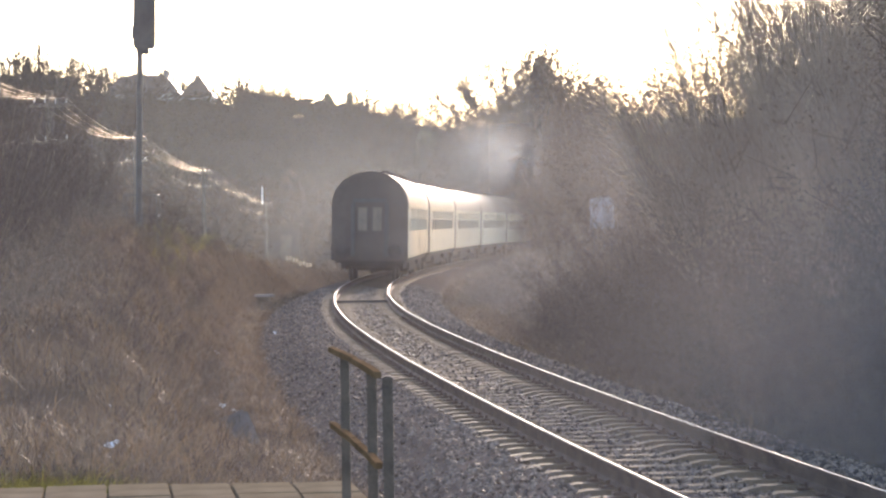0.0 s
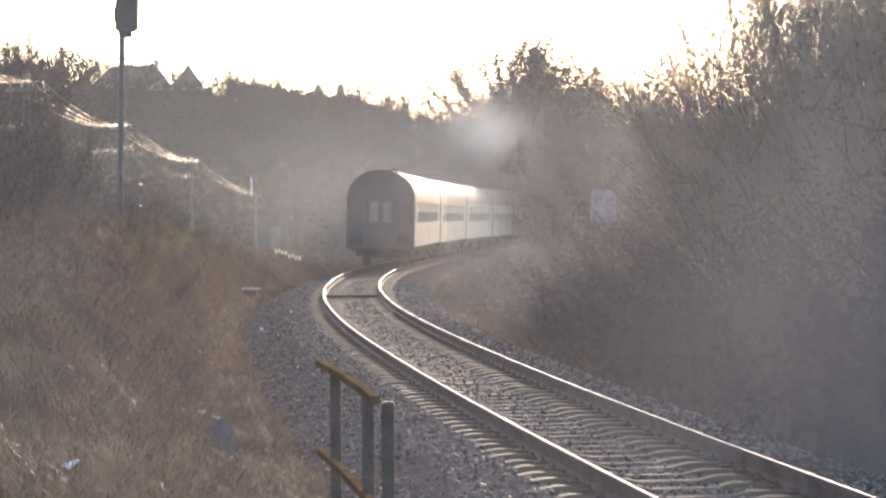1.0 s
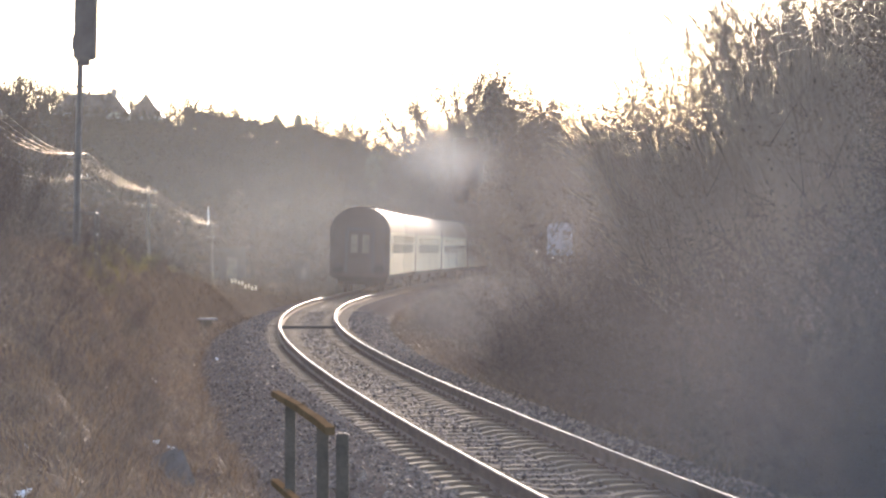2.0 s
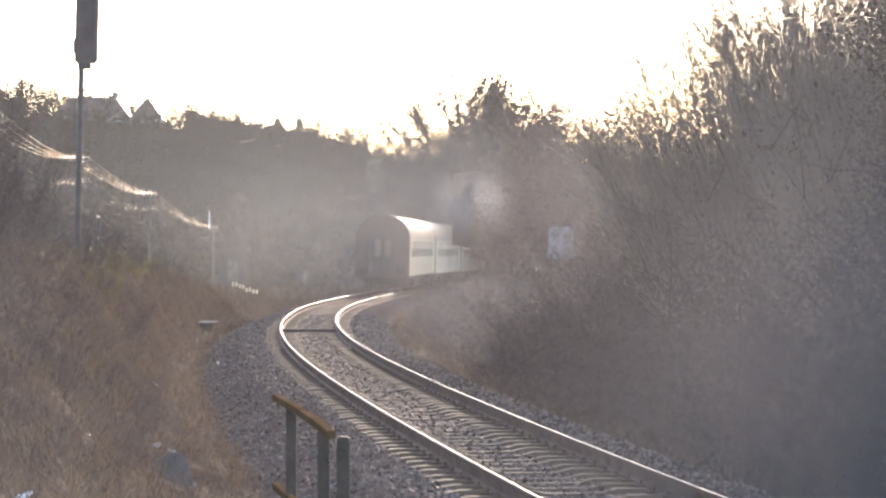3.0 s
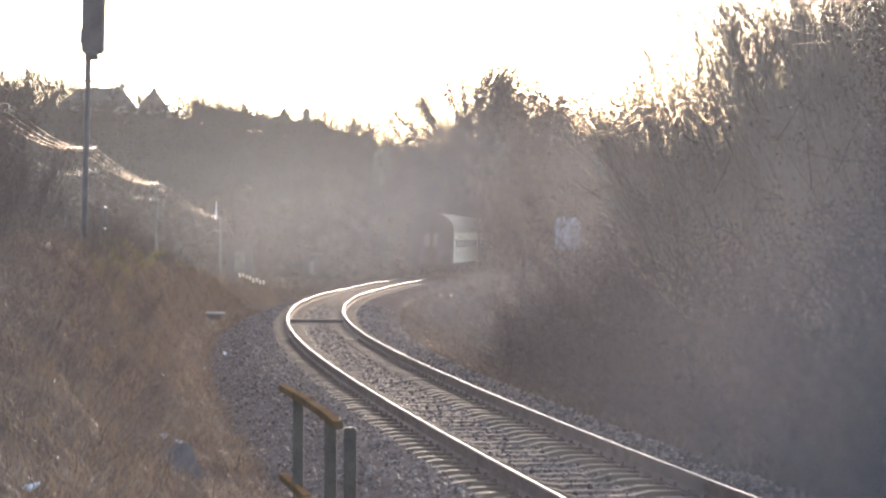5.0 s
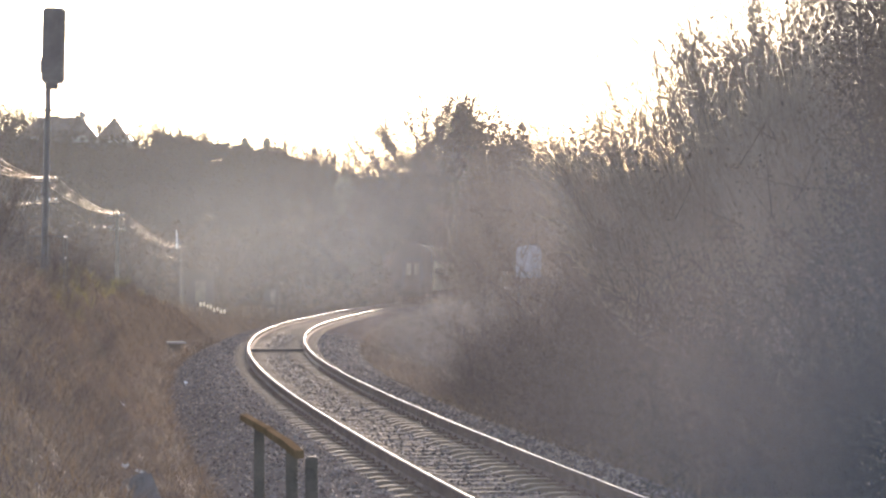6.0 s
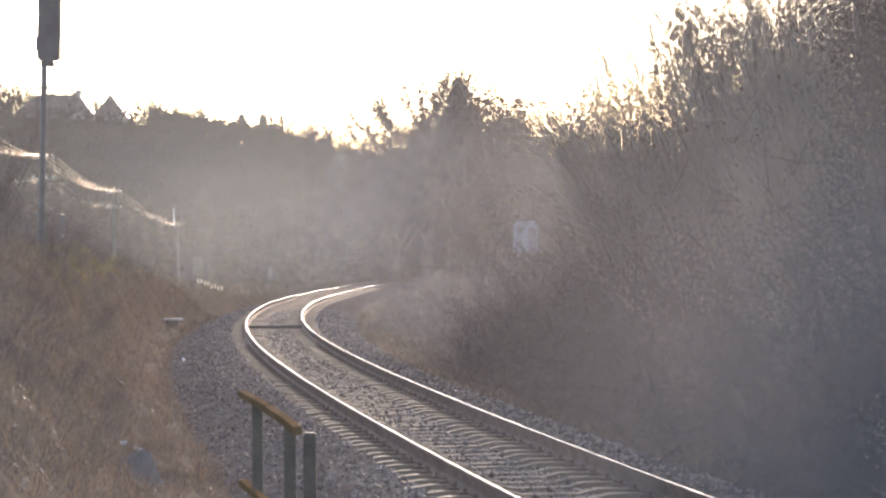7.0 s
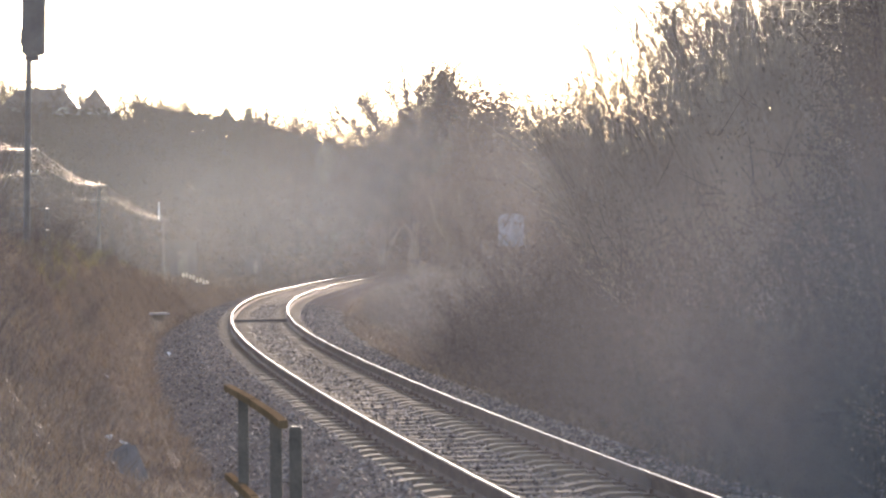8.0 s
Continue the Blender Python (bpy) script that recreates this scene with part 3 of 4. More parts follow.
# ---- plants ----
def tall_shrub(seed, height, stems, name="bare_tree", leaf=None, twig=None, spread=0.22, twigs=3, stout=0.030, fork=2, thin=0.0055):
    """An upright many-stemmed bare tree of stems, twigs and a few withered leaves."""
    rng = np.random.default_rng(seed)
    big, fine, spots = [], [], []
    for i in range(stems):
        a = rng.uniform(0, 6.28)
        foot = np.array([math.cos(a), math.sin(a), 0]) * rng.uniform(0, 0.5)
        way = np.array([math.cos(a) * spread, math.sin(a) * spread, 1.0])
        hgt = height * rng.uniform(0.6, 1.0)
        chain = grow(rng, foot - np.array([0, 0, 0.2]), way, hgt, stout * hgt / 6, 8, 0.05, 0.02, big)
        for q, w, r, t in chain[1:]:
            for _ in range(twigs):
                ch = grow(rng, q, side_way(rng, w, 0.34), hgt * rng.uniform(0.12, 0.28) * (1.25 - t * 0.6), max(r * 0.45, thin * 1.1), 3, 0.08, 0.14, fine)
                for q2, w2, r2, t2 in ch:
                    for _ in range(fork):
                        grow(rng, q2, side_way(rng, w2, 0.5), hgt * rng.uniform(0.04, 0.10), thin, 1, 0.15, 0.1, fine)
                    spots.append(q2)
    thing = new(name)
    tagged(part("branchwork", mesh_of("branchwork", *prisms(big, 5), M_BARK), M_BARK, thing), kind="stuff")
    tagged(part("twigwork", mesh_of("twigwork", *prisms(fine), twig or M_TWIG), twig or M_TWIG, thing), kind="stuff")
    if leaf:
        v, f = leaves_at(rng, spots, leaf[0], leaf[1], leaf[3])
        tagged(part("foliage", mesh_of("foliage", v, f, leaf[2]), leaf[2], thing), kind="stuff")
    return thing


def fan_tree(seed, height, stems, thin=0.0042):
    """A broad shrub-like tree: slender stems that fan out from one root and bend upwards, full of fine twigs."""
    rng = np.random.default_rng(seed)
    big, fine = [], []
    for i in range(stems):
        a = rng.uniform(0, 6.28)
        out = rng.uniform(0.0, 0.62) ** 0.8
        way = np.array([math.cos(a) * out, math.sin(a) * out, 1.0])
        foot = np.array([math.cos(a), math.sin(a), 0]) * rng.uniform(0, 0.7)
        hgt = height * rng.uniform(0.7, 1.0) * (1 - 0.22 * out)
        chain = grow(rng, foot - np.array([0, 0, 0.2]), way, hgt, 0.0034 * hgt, 10, 0.045, 0.028, big)
        for q, w, r, t in chain[2:]:
            for _ in range(3):
                ch = grow(rng, q, side_way(rng, w, 0.27), hgt * rng.uniform(0.11, 0.22) * (1.3 - t * 0.6), max(r * 0.4, thin * 1.15), 3, 0.10, 0.06, fine)
                for q2, w2, r2, t2 in ch:
                    for _ in range(2):
                        grow(rng, q2, side_way(rng, w2, 0.36), hgt * rng.uniform(0.04, 0.09), thin, 1, 0.15, 0.05, fine)
    thing = new("bare_tree")
    tagged(part("branchwork", mesh_of("branchwork", *prisms(big, 4), M_BARK), M_BARK, thing), kind="stuff")
    tagged(part("twigwork", mesh_of("twigwork", *prisms(fine), M_TWIG), M_TWIG, thing), kind="stuff")
    return thing


def bramble(seed, height, stems, leaf=0, size=0.04, mat=None, cane=None):
    """A low tangle of arching stems with withered leaves."""
    rng = np.random.default_rng(seed)
    fine, spots = [], []
    for i in range(stems):
        a = rng.uniform(0, 6.28)
        foot = np.array([math.cos(a), math.sin(a), 0]) * rng.uniform(0, 0.9) * height * 0.5
        way = np.array([rng.normal(0, 0.45), rng.normal(0, 0.45), 1.0])
        chain = grow(rng, foot - np.array([0, 0, 0.1]), way, height * rng.uniform(0.5, 1.35), 0.010, 6, 0.16, -0.08, fine)
        for q, w, r, t in chain:
            for _ in range(2):
                grow(rng, q, side_way(rng, w, 0.7), height * rng.uniform(0.1, 0.3), 0.006, 1, 0.2, 0.0, fine)
            spots.append(q)
    thing = new("bramble_shrub")
    tagged(part("branchwork", mesh_of("branchwork", *prisms(fine), cane or M_TWIG), cane or M_TWIG, thing), kind="stuff")
    if leaf:
        v, f = leaves_at(rng, spots, leaf, size, 0.16)
        tagged(part("foliage", mesh_of("foliage", v, f, mat or M_LEAF), mat or M_LEAF, thing), kind="stuff")
    return thing


def scatter(kinds, places, label, category, group):
    """Copies of the given plants at rows of x, y, size, turn."""
    for i, (x, y, s, turn) in enumerate(places):
        src = kinds[i % len(kinds)]
        c = copy_thing(src, pose(x, y, float(land(x, y)) - 0.05, 0, 0, turn))
        c.scale = (s, s, s)
        tagged(c, label, category, group)


def drop(thing):
    for o in (*thing.children_recursive, thing):
        bpy.data.objects.remove(o)


def along(rng, s0, s1, step, sides, jitter, size):
    """Rows of x, y, size, turn beside the track; size gives a plant's size from s and side."""
    rows = []
    for s in np.arange(s0, s1, step):
        for u in sides:
            a, b = s + rng.uniform(-jitter, jitter), u + rng.uniform(-jitter, jitter) * 0.6
            p, th = on_track(a, b)
            rows.append((p.x, p.y, size(a, b) * rng.uniform(0.85, 1.15), rng.uniform(0, 360)))
    return rows


def build_thicket():
    rng = np.random.default_rng(21)
    # tall bare thicket on the right of the line, rising away from it
    kinds = [fan_tree(30 + i, 6.0, 52) for i in range(3)]
    rows = [(x, y, h / 6.0, rng.uniform(0, 360)) for x, y, h in (
        (4.75, 45.5, 6.5), (5.15, 43.0, 6.0), (5.0, 48.5, 6.8), (5.6, 46.5, 7.2), (6.2, 43.0, 7.0), (6.5, 47.5, 7.6), (7.1, 44.5, 8.2), (7.9, 47.5, 8.8), (8.6, 44.0, 8.8), (6.0, 51.0, 6.2), (7.3, 52.0, 7.8), (9.0, 50.5, 8.8),
        (4.35, 46.0, 3.4), (4.75, 48.5, 4.1), (5.6, 54.5, 3.5), (5.0, 52.0, 2.9), (6.3, 58.0, 5.0), (5.6, 38.5, 4.2), (6.3, 40.0, 5.6), (7.2, 40.5, 7.4))]
    scatter(kinds, rows, "tall bare winter tree fanning out in many thin stems", "tree", "trackside thicket")
    for k in kinds:
        drop(k)
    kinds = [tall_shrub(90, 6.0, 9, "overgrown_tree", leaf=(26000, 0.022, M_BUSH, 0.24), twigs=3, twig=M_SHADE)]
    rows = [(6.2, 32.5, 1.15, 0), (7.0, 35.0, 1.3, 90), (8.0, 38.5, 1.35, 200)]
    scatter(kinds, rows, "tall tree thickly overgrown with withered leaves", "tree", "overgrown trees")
    for k in kinds:
        drop(k)
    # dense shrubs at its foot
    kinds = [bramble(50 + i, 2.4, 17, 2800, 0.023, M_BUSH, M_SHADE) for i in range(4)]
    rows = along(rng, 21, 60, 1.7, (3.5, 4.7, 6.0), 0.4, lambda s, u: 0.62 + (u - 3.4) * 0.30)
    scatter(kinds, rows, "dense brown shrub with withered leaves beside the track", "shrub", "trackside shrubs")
    for k in kinds:
        drop(k)
    # low sunlit brambles on the inside of the bend
    kinds = [bramble(60 + i, 2.2, 26, 500, 0.022, M_BUSH, M_CANE) for i in range(4)]
    rows = along(rng, 60, 92, 2.1, (3.9, 5.2, 6.8, 8.6), 0.5, lambda s, u: 0.55 + (u - 3.9) * 0.13)
    rows += along(rng, 92, 130, 2.4, (3.6, 4.8, 6.2), 0.6, lambda s, u: 0.35 + (u - 3.6) * 0.12)
    scatter(kinds, rows, "tangled brown bramble with sunlit stems beside the track", "shrub", "trackside brambles")
    for k in kinds:
        drop(k)
    # big dark bushes beyond them that hide the train
    kinds = [tall_shrub(80 + i, 6.0, 9, leaf=(17000, 0.042, M_BUSH, 0.36), spread=0.32, twigs=2, fork=1) for i in range(3)]
    rows = [(x, y, h / 6.0, rng.uniform(0, 360)) for x, y, h in (
        (2.3, 104, 4.4), (3.0, 108, 6.2), (3.5, 106, 7.4), (4.0, 109, 8.3), (4.9, 107, 8.4), (5.7, 110, 8.2), (6.8, 112, 7.6), (8.2, 108, 6.0),
        (3.6, 100, 5.0), (4.6, 99, 5.6), (6.2, 98, 5.2), (9.5, 100, 5.0), (8.0, 92, 4.3), (7.4, 100, 5.4), (6.6, 84, 3.4))]
    # row added farther on, mostly unseen, to shade the coach sides
    rows += along(rng, 178, 238, 4.5, (5.6, 7.2), 0.7, lambda s, u: 1.32)
    scatter(kinds, rows, "large dense brown bush on the inside of the bend", "bush", "bushes on the bend")
    for k in kinds:
        drop(k)


def build_bank():
    rng = np.random.default_rng(31)
    kinds = [bramble(70 + i, 1.6, 24, 420, 0.022, M_BUSH, (M_BARK, M_SHADE)[i % 2]) for i in range(4)]
    rows = along(rng, 26, 66, 1.7, (-3.9, -4.8, -5.9, -7.2), 0.6, lambda s, u: 0.26 + max(-u - 4.2, 0) * 0.16)
    rows = [r for r in rows if r[1] > 19]
    scatter(kinds, rows, "leafless brown shrub on the cutting bank", "shrub", "bank shrubs")
    rows = along(rng, 18.5, 44, 1.5, (-3.6, -4.4, -5.2), 0.7, lambda s, u: 0.24)
    scatter(kinds, [r for r in rows if r[1] > 18], "low dark tangle of dead weeds on the bank", "shrub", "bank weeds")
    rows = along(rng, 62, 98, 2.6, (-4.7, -5.6, -6.8), 0.9, lambda s, u: 0.34)
    scatter(kinds, rows, "leafless brown shrub on the cutting bank", "shrub", "bank shrubs")
    for k in kinds:
        drop(k)
    kinds = [tall_shrub(40 + i, 4.0, 20, "bare_bush", leaf=(1400, 0.022, M_SHADE, 0.14), twig=M_SHADE, spread=0.55, twigs=3, stout=0.02, thin=0.0042) for i in range(2)]
    rows = [(-6.9, 38.0, 0.66, 10), (-7.5, 40.5, 0.82, 80), (-7.4, 43.5, 0.6, 200), (-8.7, 45.0, 0.8, 300), (-7.9, 49.0, 0.66, 120), (-9.3, 54.0, 0.55, 40), (-7.3, 36.5, 0.72, 60), (-8.1, 42.5, 0.9, 20), (-9.6, 63.0, 0.5, 0), (-8.2, 66.5, 0.3, 77), (-6.6, 50.5, 0.30, 15), (-6.6, 58.0, 0.24, 160), (-8.4, 73.0, 0.26, 20), (-8.6, 80.0, 0.24, 250)]
    scatter(kinds, rows, "bare spreading bush on top of the bank", "bush", "bank bushes")
    for k in kinds:
        drop(k)


def build_grass():
    rng = np.random.default_rng(77)
    n = 110000
    s = 17 + rng.random(n) ** 1.5 * 85
    u = -2.6 - rng.random(n) ** 1.2 * 5.5
    pos = np.array([tuple(on_track(a, b)[0]) for a, b in zip(s, u)])
    clump = np.sin(pos[:, 0] * 2.3 + 1.1 * np.sin(pos[:, 1] * 0.9)) * np.sin(pos[:, 1] * 1.1 + pos[:, 0]) + rng.normal(0, 0.45, n)
    pos = pos[(pos[:, 1] > 16.4) & (clump > -0.35)]
    blades("dead_grass", pos, rng, 0.21, M_GRASS, "tangled dead grass and weeds on the bank")
    s, u = 50 + rng.random(20000) * 48, -4.4 - rng.random(20000) * 3.6
    pos = np.array([tuple(on_track(a, b)[0]) for a, b in zip(s, u)])
    blades("pale_grass", pos, rng, 0.2, M_GREEN, "yellowish short grass on the crest of the bank")
    pos = np.stack([rng.uniform(-4.3, -2.25, 11000), 16.3 + np.abs(rng.normal(0, 0.35, 11000)), 0 * np.arange(11000)], 1)
    blades("green_grass", pos, rng, 0.24, M_GREEN, "tuft of greenish grass behind the platform slabs")
    s, u = 18 + rng.random(14000) * 120, 2.45 + rng.random(14000) ** 1.5 * 1.6
    pos = np.array([tuple(on_track(a, b)[0]) for a, b in zip(s, u)])
    blades("verge_grass", pos, rng, 0.22, M_GRASS, "thin dead grass along the ballast edge")


def blades(name, pos, rng, height, mat, label, wide=1.0):
    n = len(pos)
    pos = pos.copy()
    pos[:, 2] = land(pos[:, 0], pos[:, 1])
    h = height * rng.uniform(0.4, 1.6, (n, 1))
    lean = rng.normal(0, 0.7, (n, 2))
    a = rng.uniform(0, 6.28, n)
    w = np.stack([np.cos(a), np.sin(a), 0 * a], 1) * rng.uniform(0.0012, 0.0045, (n, 1)) * wide
    up = np.concatenate([lean * h * 0.5, h * 0.62], 1)
    tip = np.concatenate([lean * h * 1.25, h * 0.9], 1)
    v = np.stack([pos - w, pos + w, pos + up + w * 0.8, pos + up - w * 0.8, pos + tip], 1).reshape(-1, 3)
    i = np.arange(n)[:, None] * 5
    f = (i + np.array([[0, 1, 2, 3]])).tolist() + (i + np.array([[3, 2, 4]])).tolist()
    tagged(new(name, mesh_of(name, v, f, mat)), label, "grass", kind="stuff")


def far_tree(rng, segs, x, y, z, h, spread, per=5):
    """A bare tree seen from far off."""
    p = np.array([x, y, z])
    ch = grow(rng, p, (rng.normal(0, 0.05), 0, 1), h * 0.8, 0.020 * h, 4, 0.06, 0, segs)
    for q, w, r, t in ch:
        for _ in range(per):
            for q2, w2, r2, t2 in grow(rng, q, side_way(rng, w, spread), h * rng.uniform(0.2, 0.36), 0.012 * h, 2, 0.15, 0.1, segs):
                for _ in range(2):
                    grow(rng, q2, side_way(rng, w2, 0.5), h * 0.15, 0.008 * h, 1, 0.1, 0.1, segs)


def build_woods():
    rng = np.random.default_rng(91)

    def place(az, r):
        x, y = r * math.sin(radians(az)), r * math.cos(radians(az))
        return x, y, float(land(x, y)) - 0.3
    def crest(az):
        """How high the wood stands on the ridge at a bearing."""
        return np.interp(az, [-11, -8.5, -7, -6, -5.1, -4.6, -4.2, -2.8, -1.5, 0, 3, 9], [10.5, 9.6, 8.6, 7.4, 7.4, 7.0, 5.2, 5.0, 5.0, 5.6, 6.5, 8.0])
    segs = []
    for i in range(300):
        az, r = rng.uniform(-11, 9.5), rng.uniform(330, 545)
        if not (-8.6 < az < -5.4 and r > 470):
            far_tree(rng, segs, *place(az, r), rng.uniform(4.0, 7.5), 0.45, 4)
    for i in range(620):
        az = -11 + 20.5 * i / 620 + rng.normal(0, 0.15)
        r = rng.uniform(618, 645) if -8.6 < az < -5.4 else rng.uniform(575, 640)
        far_tree(rng, segs, *place(az, r), crest(az) * (rng.uniform(0.72, 0.95) if i % 6 else rng.uniform(0.95, 1.16)), 0.5, 4)
    tagged(new("hillside_woods", mesh_of("hillside_woods", *prisms(segs), M_WOOD_FAR)), "bare winter woods covering the far hillside", "woods", kind="stuff")
    # undergrowth that covers the slope
    n = 190000
    az, r = np.radians(rng.uniform(-12, 11, n)), 225 + 400 * rng.random(n) ** 0.9
    clear = ~((np.degrees(az) > -8.6) & (np.degrees(az) < -5.4) & (r > 500))
    az, r = az[clear], r[clear]
    n = len(r)
    x, y = r * np.sin(az), r * np.cos(az)
    spots = np.stack([x, y, land(x, y) + rng.uniform(0.1, 1.0, n) ** 0.7 * np.where(r > 560, 4.2, 3.4) * np.clip((r - 210) / 120, 0.25, 1)], 1)
    v, f = leaves_at(rng, spots, n, 0.34, 0.3)
    tagged(new("hillside_scrub", mesh_of("hillside_scrub", v, f, M_WOOD_FAR)), "brown leafless undergrowth on the far slope", "undergrowth", kind="stuff")
    # rough ground between the bend and the woods
    n = 30000
    y = 92 + 140 * rng.random(n)
    x = rng.uniform(-0.2, 0.2, n) * (y + 20)
    u = offset_of(x, y)
    far = (u < -3.2) | (u > 3.0)
    x, y = x[far], y[far]
    blades("valley_weeds", np.stack([x, y, 0 * x], 1), rng, 0.45, M_GRASS, "rough brown weeds on the valley floor", 3.0)
    # belt of wood across the valley, nearer
    segs, spots = [], []
    for i in range(150):
        x, y = rng.uniform(-30, 24), rng.uniform(196, 250)
        h = np.interp(x, [-30, -18, -10, 0, 10, 24], [8.0, 8.0, 8.6, 9.4, 9.6, 10.0]) * rng.uniform(0.75, 1.05)
        z = float(land(x, y))
        far_tree(rng, segs, x, y, z - 0.3, h, 0.5)
        spots += [(x + rng.normal(0, 1.2), y + rng.normal(0, 1.0), z + h * rng.uniform(0.02, 0.72)) for _ in range(40)]
    tagged(new("valley_woods", mesh_of("valley_woods", *prisms(segs), M_WOOD_FAR)), "belt of bare trees across the valley", "woods", kind="stuff")
    v, f = leaves_at(rng, spots, 22000, 0.42, 0.5)
    tagged(new("valley_scrub", mesh_of("valley_scrub", v, f, M_BUSH)), "brown undergrowth below the valley trees", "undergrowth", kind="stuff")


def spreading_tree(seed, x, y, h, label, reach=0.62):
    """A broad bare tree: trunk, limbs that fork, and fine outer twigs."""
    rng = np.random.default_rng(seed)
    z = float(land(x, y)) - 0.2
    tree = tagged(new("bare_tree"), label, "tree", "trees behind the bend")
    tree.location = (x, y, z)
    trunk, limbs, twigs = [], [], []
    top = grow(rng, (0, 0, 0), (rng.normal(0, 0.05), 0, 1), h * 0.62, 0.028 * h, 7, 0.05, 0.02, trunk)
    for q, w, r, t in top[1:]:
        for _ in range(6):
            a = rng.uniform(0, 6.28)
            d = np.array([math.cos(a) * reach, math.sin(a) * reach, rng.uniform(0.5, 1.1)])
            for q2, w2, r2, t2 in grow(rng, q, d, h * rng.uniform(0.35, 0.52), 0.0055 * h, 6, 0.10, 0.05, limbs)[1:]:
                for _ in range(6):
                    for q3, w3, r3, t3 in grow(rng, q2, side_way(rng, w2, 0.45), h * rng.uniform(0.07, 0.16), 0.0026 * h, 3, 0.15, 0.08, twigs):
                        for _ in range(2):
                            grow(rng, q3, side_way(rng, w3, 0.5), h * rng.uniform(0.04, 0.09), 0.002 * h, 1, 0.1, 0.05, twigs)
    part("trunk", mesh_of("trunk", *prisms(trunk, 7), M_BARK), M_BARK, tree)
    tagged(part("limbs", mesh_of("limbs", *prisms(limbs, 4), M_BARK), M_BARK, tree), kind="stuff")
    tagged(part("crown", mesh_of("crown", *prisms(twigs), M_SHADE), M_SHADE, tree), kind="stuff")


def conifer(seed, x, y, h, wide):
    rng = np.random.default_rng(seed)
    z = float(land(x, y)) - 0.2
    tree = tagged(new("conifer_tree"), "dark evergreen conifer with uneven drooping branches", "conifer", "conifers")
    tree.location = (x, y, z)
    trunk, limbs, spots = [], [], []
    grow(rng, (0, 0, 0), (0, 0, 1), h, 0.018 * h, 8, 0.02, 0, trunk)
    for k in np.linspace(0.2, 0.98, 22):
        for _ in range(6):
            a = rng.uniform(0, 6.28)
            reach = wide * (1.02 - k) ** 0.7 * rng.uniform(0.5, 1.15)
            for q, w, r, t in grow(rng, (0, 0, h * k), (math.cos(a), math.sin(a), 0.35), reach, 0.03, 4, 0.1, -0.05, limbs):
                spots.append(q)
    part("trunk", mesh_of("trunk", *prisms(trunk, 7), M_BARK), M_BARK, tree)
    tagged(part("limbs", mesh_of("limbs", *prisms(limbs), M_BARK), M_BARK, tree), kind="stuff")
    v, f = leaves_at(rng, spots, 5200, 0.15, 0.3)
    tagged(part("crown", mesh_of("crown", v, f, M_IVY), M_IVY, tree), kind="stuff")


def build_trees():
    spreading_tree(1, -1.6, 192, 12.0, "broad bare tree behind the bend of the line")
    spreading_tree(2, 0.6, 188, 13.6, "tall broad bare tree beside a dark conifer")
    spreading_tree(3, 4.4, 191, 11.6, "bare tree with arching outer twigs beside a conifer")
    spreading_tree(4, -8.6, 225, 12.0, "slender bare tree above the valley wood", 0.4)
    spreading_tree(5, -6.6, 232, 10.6, "slender bare tree above the valley wood", 0.4)
    conifer(6, 2.65, 188, 13.5, 2.7)
    conifer(8, -6.0, 215, 9.3, 1.6)
    for i, (x, y, h) in enumerate(((-36.5, 585, 6.0), (-32.4, 590, 7.0), (-30.2, 592, 5.5))):
        conifer(20 + i, x, y, h, 2.4)


